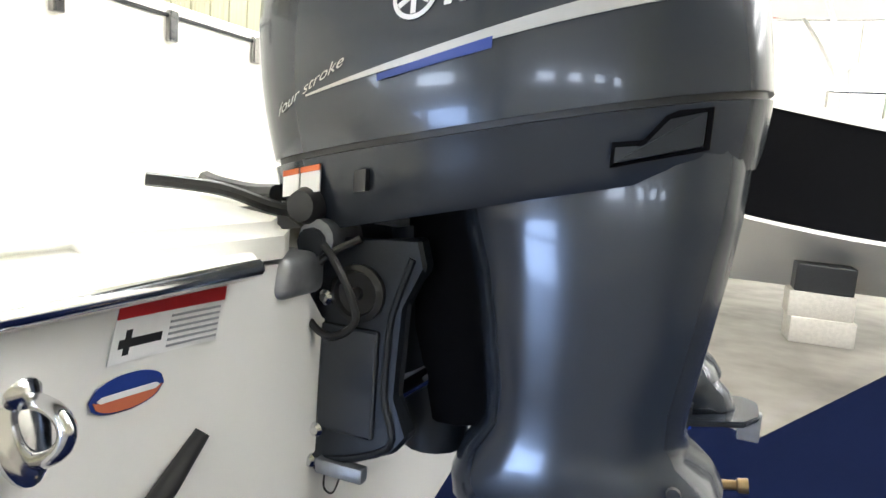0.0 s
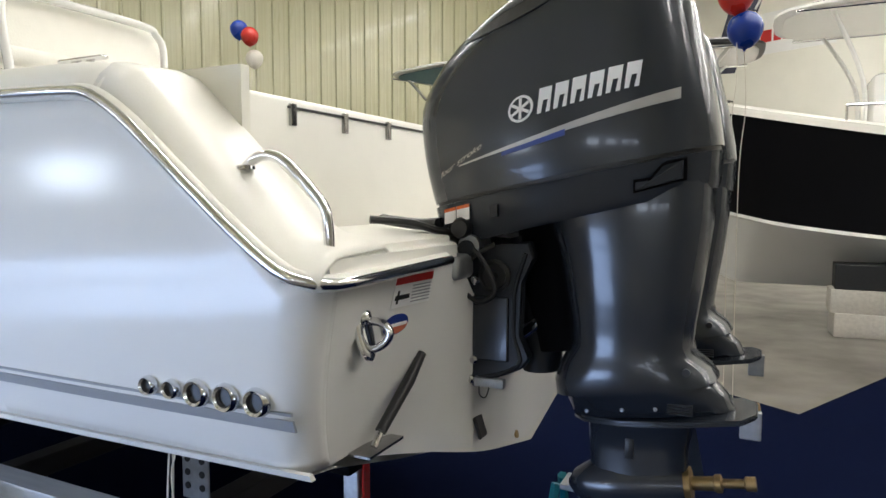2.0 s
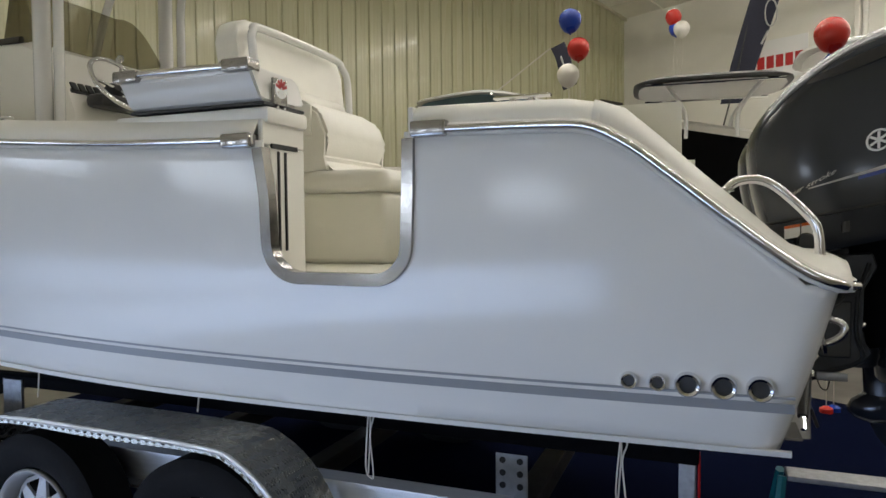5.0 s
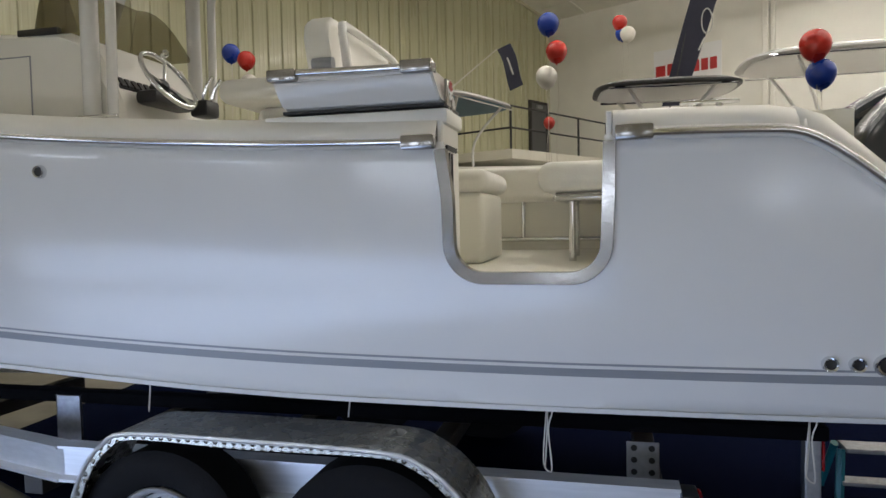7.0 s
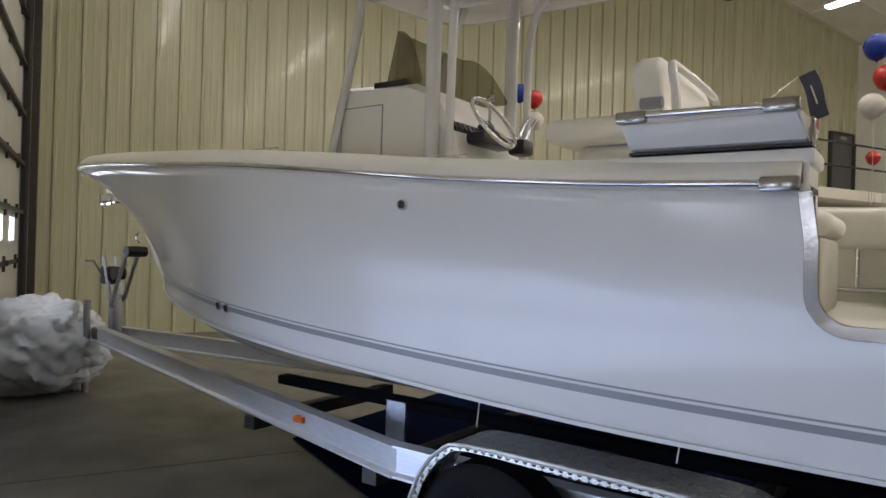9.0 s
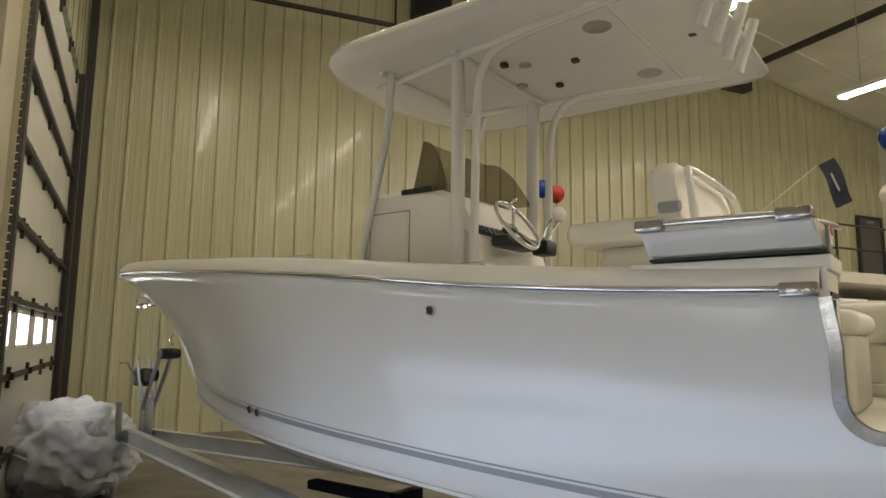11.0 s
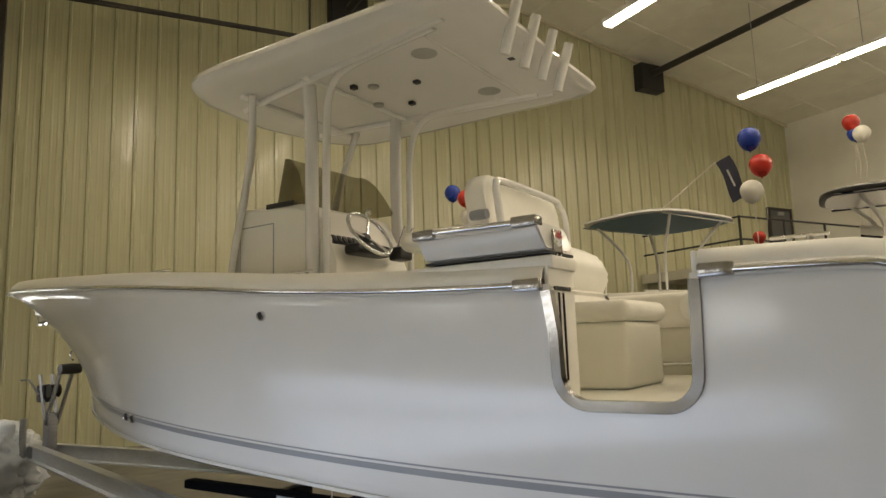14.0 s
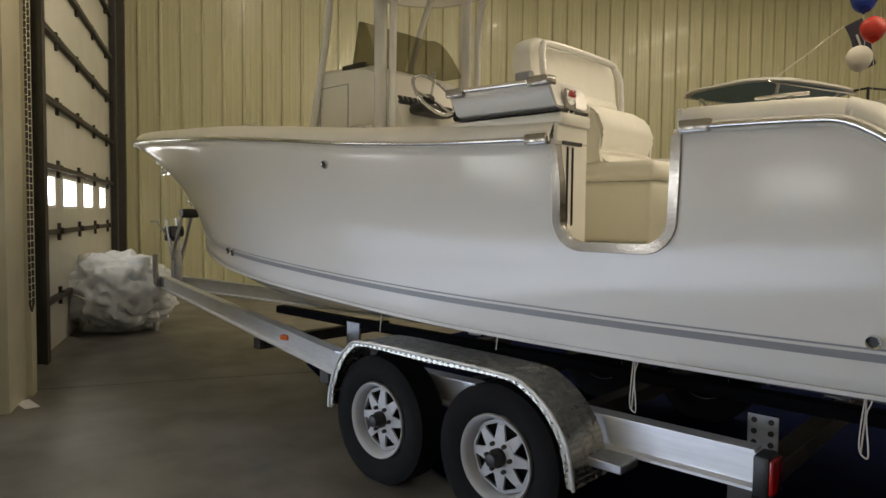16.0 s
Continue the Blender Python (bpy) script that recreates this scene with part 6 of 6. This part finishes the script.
# ---- other boats ----
def other_boat(name, label, m, length, beam, sheer, hullmat, bottom, rise=0.18, chine=1.28, keel=0.62):
    ob = thing(name, label, "boat")
    bm = bmesh.new()
    bmb = bmesh.new()
    R, B = [], []
    n = 26
    for k in range(n + 1):
        f = k / n
        x = length * f
        hb = beam / 2 * min(1, (1 - (1 - min(f / 0.45, 1)) ** 2.2))
        hb = max(hb, 0.01)
        zs = sheer + rise * (1 - min(f / 0.6, 1)) ** 1.5
        zc = chine + 0.42 * (1 - min(f / 0.45, 1)) ** 1.4
        kz = keel + 1.1 * max(0, 1 - f / 0.16) ** 2.0
        cb = hb * min(1, 0.55 + f * 1.2) if f > 0.02 else 0.01
        if kz > zc:
            kz = zc - 0.01
        xs = x + 0.55 * max(0, 1 - f / 0.25)
        half = [(hb, zs, x), (hb * 0.985 + cb * 0.015, zs - 0.1, x), ((hb + cb) / 2 * 0.97, (zs + zc) / 2, (x + xs) / 2), (cb, zc, xs)]
        R.append([m @ Vector((xx, -y, z)) for y, z, xx in half])
        B.append([m @ Vector((xs, -y, z)) for y, z in ((cb, zc), (cb * 1.01, zc - 0.04), (cb * 0.93, zc - 0.06), (cb * 0.5, (zc + kz) / 2 - 0.06), (0, kz))] + [m @ Vector((xs, y, z)) for y, z in ((cb * 0.5, (zc + kz) / 2 - 0.06), (cb * 0.93, zc - 0.06), (cb, zc))])
    loft(bm, R, False)
    part("topside", bm, hullmat, ob, smooth=40)
    bm = bmesh.new()
    loft(bm, [[Vector((p.x, p.y, p.z)) for p in [(m @ Vector((-0.0, 0, 0)) * 0 + (m @ (Vector(((m.inverted() @ q).x, -(m.inverted() @ q).y, (m.inverted() @ q).z))))) for q in r]] for r in R], False)
    part("topside", bm, hullmat, ob, smooth=40)
    loft(bmb, B, False)
    part("hull_bottom", bmb, bottom, ob, smooth=30)
    # gunwale cap and deck
    bm = bmesh.new()
    D = []
    for r in R:
        p = m.inverted() @ r[0]
        D.append([m @ Vector((p.x, p.y - 0.03, p.z - 0.06)), m @ Vector((p.x, p.y - 0.03, p.z + 0.03)), m @ Vector((p.x, p.y * 0.85, p.z + 0.08)), m @ Vector((p.x, -p.y * 0.85, p.z + 0.08)), m @ Vector((p.x, -p.y + 0.03, p.z + 0.03)), m @ Vector((p.x, -p.y + 0.03, p.z - 0.06))])
    loft(bm, D, False)
    part("deck", bm, DECK, ob, smooth=40)
    bm = bmesh.new()
    e = R[-1]
    pts = [m.inverted() @ q for q in e] 
    o = [m @ Vector((p.x, p.y, p.z)) for p in pts] + [m @ Vector((p.x, 0, keel)) for p in pts[:1]] + [m @ Vector((p.x, -p.y, p.z)) for p in reversed(pts)]
    vs = [bm.verts.new(p) for p in o]
    bm.faces.new(vs)
    part("transom", bm, hullmat, ob, smooth=None)
    return ob


def ttop(ob, m, L, W, z0, z1, top, under, legs=((0.3, 0.3), (0.7, 0.3))):
    bm = bmesh.new()
    n = 28
    def ring(s, z):
        r = []
        for k in range(n):
            t = 2 * math.pi * k / n
            ct, st = math.cos(t), math.sin(t)
            r.append(m @ Vector((L / 2 * s * math.copysign(abs(ct) ** 0.55, ct), W / 2 * s * math.copysign(abs(st) ** 0.55, st), z)))
        return r
    loft(bm, [ring(0.9, z1 - 0.02), ring(1.0, z1), ring(1.0, z1 + 0.03), ring(0.9, z1 + 0.07), ring(0.5, z1 + 0.10)], True, True, True)
    part("canopy", bm, top, ob, smooth=50)
    bm = bmesh.new()
    loft(bm, [ring(0.93, z1 - 0.03), ring(0.93, z1 - 0.021)], True, True, True)
    part("canopy_lining", bm, under, ob, smooth=None)
    for sx in (-1, 1):
        for sy in (-1, 1):
            part("leg", tb(smooth_path([m @ Vector((sx * L * 0.16, sy * 0.38, z0)), m @ Vector((sx * L * 0.17, sy * 0.40, (z0 + z1) / 2)), m @ Vector((sx * L * 0.30, sy * W * 0.4, z1))], 5), 0.026, 8), GEL, ob)
    for sy in (-1, 1):
        part("rail", tb([m @ Vector((-L * 0.42, sy * W * 0.42, z1 - 0.03)), m @ Vector((L * 0.42, sy * W * 0.42, z1 - 0.03))], 0.018, 8), CHROME, ob)


m1 = pose(-1.5, 8.85, 0, 0, 0, 0)
B2 = other_boat("boat", "black-hulled boat with white bottom blocked up on concrete", m1, 7.2, 2.5, 2.04, BLACKHULL, GEL, 0.89, 1.10, 0.42)
ttop(B2, m1 @ Matrix.Translation((3.1, 0, 0)), 2.9, 2.0, 2.1, 3.66, GEL, GEL)
part("console", bx(2.7, 3.5, -0.42, 0.42, 2.0, 2.95, 0.08, m=m1), GEL, B2)
for k in range(5):
    part("bow_rail", tb([m1 @ Vector((2.4 + k * 0.5, -1.12, 2.2)), m1 @ Vector((2.4 + k * 0.5, -1.12, 2.52))], 0.014, 6), CHROME, B2)
part("bow_rail", tb([m1 @ Vector((2.4, -1.12, 2.52)), m1 @ Vector((4.4, -1.12, 2.50))], 0.014, 6), CHROME, B2)


def block(x, y, z, rz):
    ob = thing("concrete_block", "rough grey concrete block under the black boat", "concrete block", "concrete blocks", at=(x, y, z), rz=rz)
    part("body", bx(-0.30, 0.30, -0.2, 0.2, 0, 0.26, 0.01), CONCBLOCK, ob)
    return ob


bk = block(1.15, 7.9, 0, 5)
copy_thing(bk, pose(1.12, 7.92, 0.261, 0, 0, 2))
copy_thing(bk, pose(4.2, 7.95, 0, 0, 0, 8))
copy_thing(bk, pose(4.2, 7.95, 0.261, 0, 0, 12))
pl = thing("timber_pad", "dark timber pad between block and hull", "timber")
part("plank", bx(0.86, 1.40, 7.72, 8.1, 0.522, 0.80, 0.01), BLACK, pl, smooth=None)

m2 = pose(-5.6, 12.2, 0, 0, 0, 55)
B3 = other_boat("boat", "white boat with blue canvas T-top beside the steel wall", m2, 6.8, 2.4, 2.3, GEL, GEL)
ttop(B3, pose(-4.65, 10.3, 0, 0, 0, 70), 2.6, 2.0, 2.3, 3.62, GEL, BLUETOP)
part("console", bx(2.4, 3.2, -0.4, 0.4, 2.2, 2.6, 0.08, m=m2), GEL, B3)
B4 = thing("t_top_frame", "black canvas T-top on polished pipes over a white boat", "t-top")
ttop(B4, pose(-0.93, 8.45, 0, 0, 0, 5), 2.0, 1.6, 2.6, 3.31, BLACK, GEL)


# ---- balloons, flags, sign ----
def balloon(c, r, m_, base=0.0):
    ob = thing("balloon", {BALLOON_R: "shiny red party balloon on a ribbon", BALLOON_B: "shiny blue party balloon on a ribbon", BALLOON_W: "pearl white party balloon on a ribbon"}[m_], "balloon", "party balloons", at=c)
    prof = [(0.008 * r / 0.15, -1.26 * r), (0.10 * r, -1.18 * r)]
    for k in range(1, 17):
        t = math.pi * k / 17
        z = -math.cos(t)
        prof.append((r * math.sin(t) * (1 - 0.10 * max(0, -z)), z * r * (1.18 if z < 0 else 1.0)))
    part("skin", lt(prof, 28), m_, ob, smooth=180)
    part("knot", lt([(0.10 * r, -1.30 * r), (0.05 * r, -1.25 * r), (0.02 * r, -1.2 * r)], 10), m_, ob)
    part("ribbon", tb(smooth_path([(0, 0, -1.28 * r), (0.02, 0.01, -1.28 * r - 0.4), (-0.01, 0, -1.28 * r - 0.9), (0, 0.01, -c[2] + base + 0.03)], 4), 0.003, 5), STRING, ob)
    part("weight", lt([(0.05, 0), (0.05, 0.03), (0.02, 0.05)], 12, Matrix.Translation((0, 0, -c[2] + base + 0.011))), m_, ob)


for c_, r_, m_ in (((-2.396, 6.17, 3.79), 0.128, BALLOON_B), ((-2.305, 6.18, 3.467), 0.124, BALLOON_R), ((-2.43, 6.22, 3.19), 0.126, BALLOON_W), ((-2.41, 6.3, 2.66), 0.07, BALLOON_R),
                   ((-7.18, 7.29, 4.08), 0.135, BALLOON_B), ((-6.85, 7.15, 3.92), 0.13, BALLOON_R), ((-6.9, 7.3, 3.62), 0.13, BALLOON_W),
                   ((-0.06, 4.39, 2.93), 0.125, BALLOON_R), ((0.0, 4.45, 2.70), 0.12, BALLOON_B),
                   ((-1.49, 10.45, 4.9), 0.13, BALLOON_R), ((-1.45, 10.5, 4.72), 0.12, BALLOON_B), ((-1.36, 10.4, 4.68), 0.13, BALLOON_W),
                   ((2.72, 9.5, 3.5), 0.15, BALLOON_B)):
    balloon(c_, r_, m_, 2.66 if c_[0] > 2 else 0.0)


def flag(base, tip, w, h, lean):
    ob = thing("pennant", "navy pennant with a pale emblem on a thin pole", "flag")
    part("pole", tb([base, tip], 0.014, 6), STRING, ob)
    bm = bmesh.new()
    d = Vector(lean)
    R = []
    for k in range(7):
        f = k / 6
        p = Vector(tip) + d * f + Vector((0.03 * math.sin(5 * f), 0.03 * math.cos(6 * f), 0))
        R.append([p + Vector((0, 0, 0)), p + Vector((w * 0.62, w * 0.12, 0.12)), p + Vector((w * 0.62, w * 0.12 + 0.006, 0.12)), p + Vector((0, 0.006, 0))])
    loft(bm, R, True, True, True)
    c = part("cloth", bm, NAVYFLAG, ob, smooth=60)
    mid = Vector(tip) + d * 0.5 + Vector((w * 0.31, -0.035, 0.06))
    part("emblem", tb([mid + d * -0.2, mid + d * 0.2], 0.02, 6), SILVER, c)
    return ob


flag((-4.92, 10.41, 3.66), (-3.87, 11.82, 4.95), 0.42, 0.8, (0.28, 0, -0.85))


def banner():
    ob = thing("feather_banner", "tall navy feather banner with a pale emblem", "banner")
    part("pole", tb(smooth_path([(-0.75, 11.0, 2.9), (-0.45, 11.05, 4.2), (-0.05, 11.1, 6.2), (0.25, 11.1, 6.9)], 5), 0.015, 6), BLACK, ob)
    bm = bmesh.new()
    R = []
    for k in range(9):
        f = k / 8
        x0 = -0.75 + 0.72 * f + 0.12 * f * f
        z = 3.5 + 3.0 * f
        w = 0.36 + 0.10 * math.sin(f * 2.5)
        R.append([Vector((x0, 11.05, z)), Vector((x0 + w, 11.08 + 0.03 * math.sin(7 * f), z)), Vector((x0 + w, 11.09 + 0.03 * math.sin(7 * f), z)), Vector((x0, 11.06, z))])
    loft(bm, R, True, True, True)
    c = part("cloth", bm, NAVYFLAG, ob, smooth=60)
    em = part("emblem", tb([(0.02 + 0.09 * math.cos(a), 11.02, 4.95 + 0.22 * math.sin(a)) for a in [2 * math.pi * k / 20 for k in range(21)]], 0.012, 6), SILVER, c)
    part("emblem_bar", tb([(-0.12, 11.02, 4.45), (-0.02, 11.02, 4.66)], 0.02, 6), SILVER, c)


banner()


def sign():
    ob = thing("wall_sign", "white wall banner with a red block mark and red blocks", "sign")
    # on the far wall
    p = HALL @ Vector((21.28, 6.0, 0))
    m = Matrix(((-U.x, 0, 0, p.x), (-U.y, 0, 0, p.y), (0, 0, 1, 0), (0, 0, 0, 1)))
    n = -V
    def bb(a0, a1, z0, z1, d0, d1):
        bm = bmesh.new()
        r = bmesh.ops.create_cube(bm, size=1)
        for v in bm.verts:
            a = (a0 + a1) / 2 + v.co.x * (a1 - a0)
            d = (d0 + d1) / 2 + v.co.y * (d1 - d0)
            z = (z0 + z1) / 2 + v.co.z * (z1 - z0)
            q = HALL @ Vector((21.29 - d, a, z))
            v.co = q
        return bm
    part("sheet", bb(3.75, 5.78, 5.4, 6.5, 0, 0.02), WHITE, ob, smooth=None)
    part("round_mark", bb(3.82, 4.12, 5.72, 6.04, 0.02, 0.03), RED, ob, smooth=None)
    for k in range(6):
        part("name_block", bb(4.18 + k * 0.255, 4.38 + k * 0.255, 5.72, 6.06, 0.02, 0.03), RED, ob, smooth=None)


sign()


# ---- step ladder under the engines ----
lad = thing("step_ladder", "low teal fibreglass step ladder standing under the engines", "ladder")
for x_, lean_ in ((-0.62, 0.03), (-0.05, -0.03)):
    for y_ in (1.93, 2.25):
        part("rail", tb([(x_, y_, 0.011), (x_ + lean_, 2.05 + (y_ - 2.09) * 0.3, 0.30)], 0.022, 6), TEAL, lad)
part("step", bx(-0.57, -0.10, 1.98, 2.12, 0.285, 0.31, 0.004), GALV, lad, smooth=None)
part("step", bx(-0.60, -0.07, 1.93, 2.03, 0.13, 0.15, 0.004), GALV, lad, smooth=None)
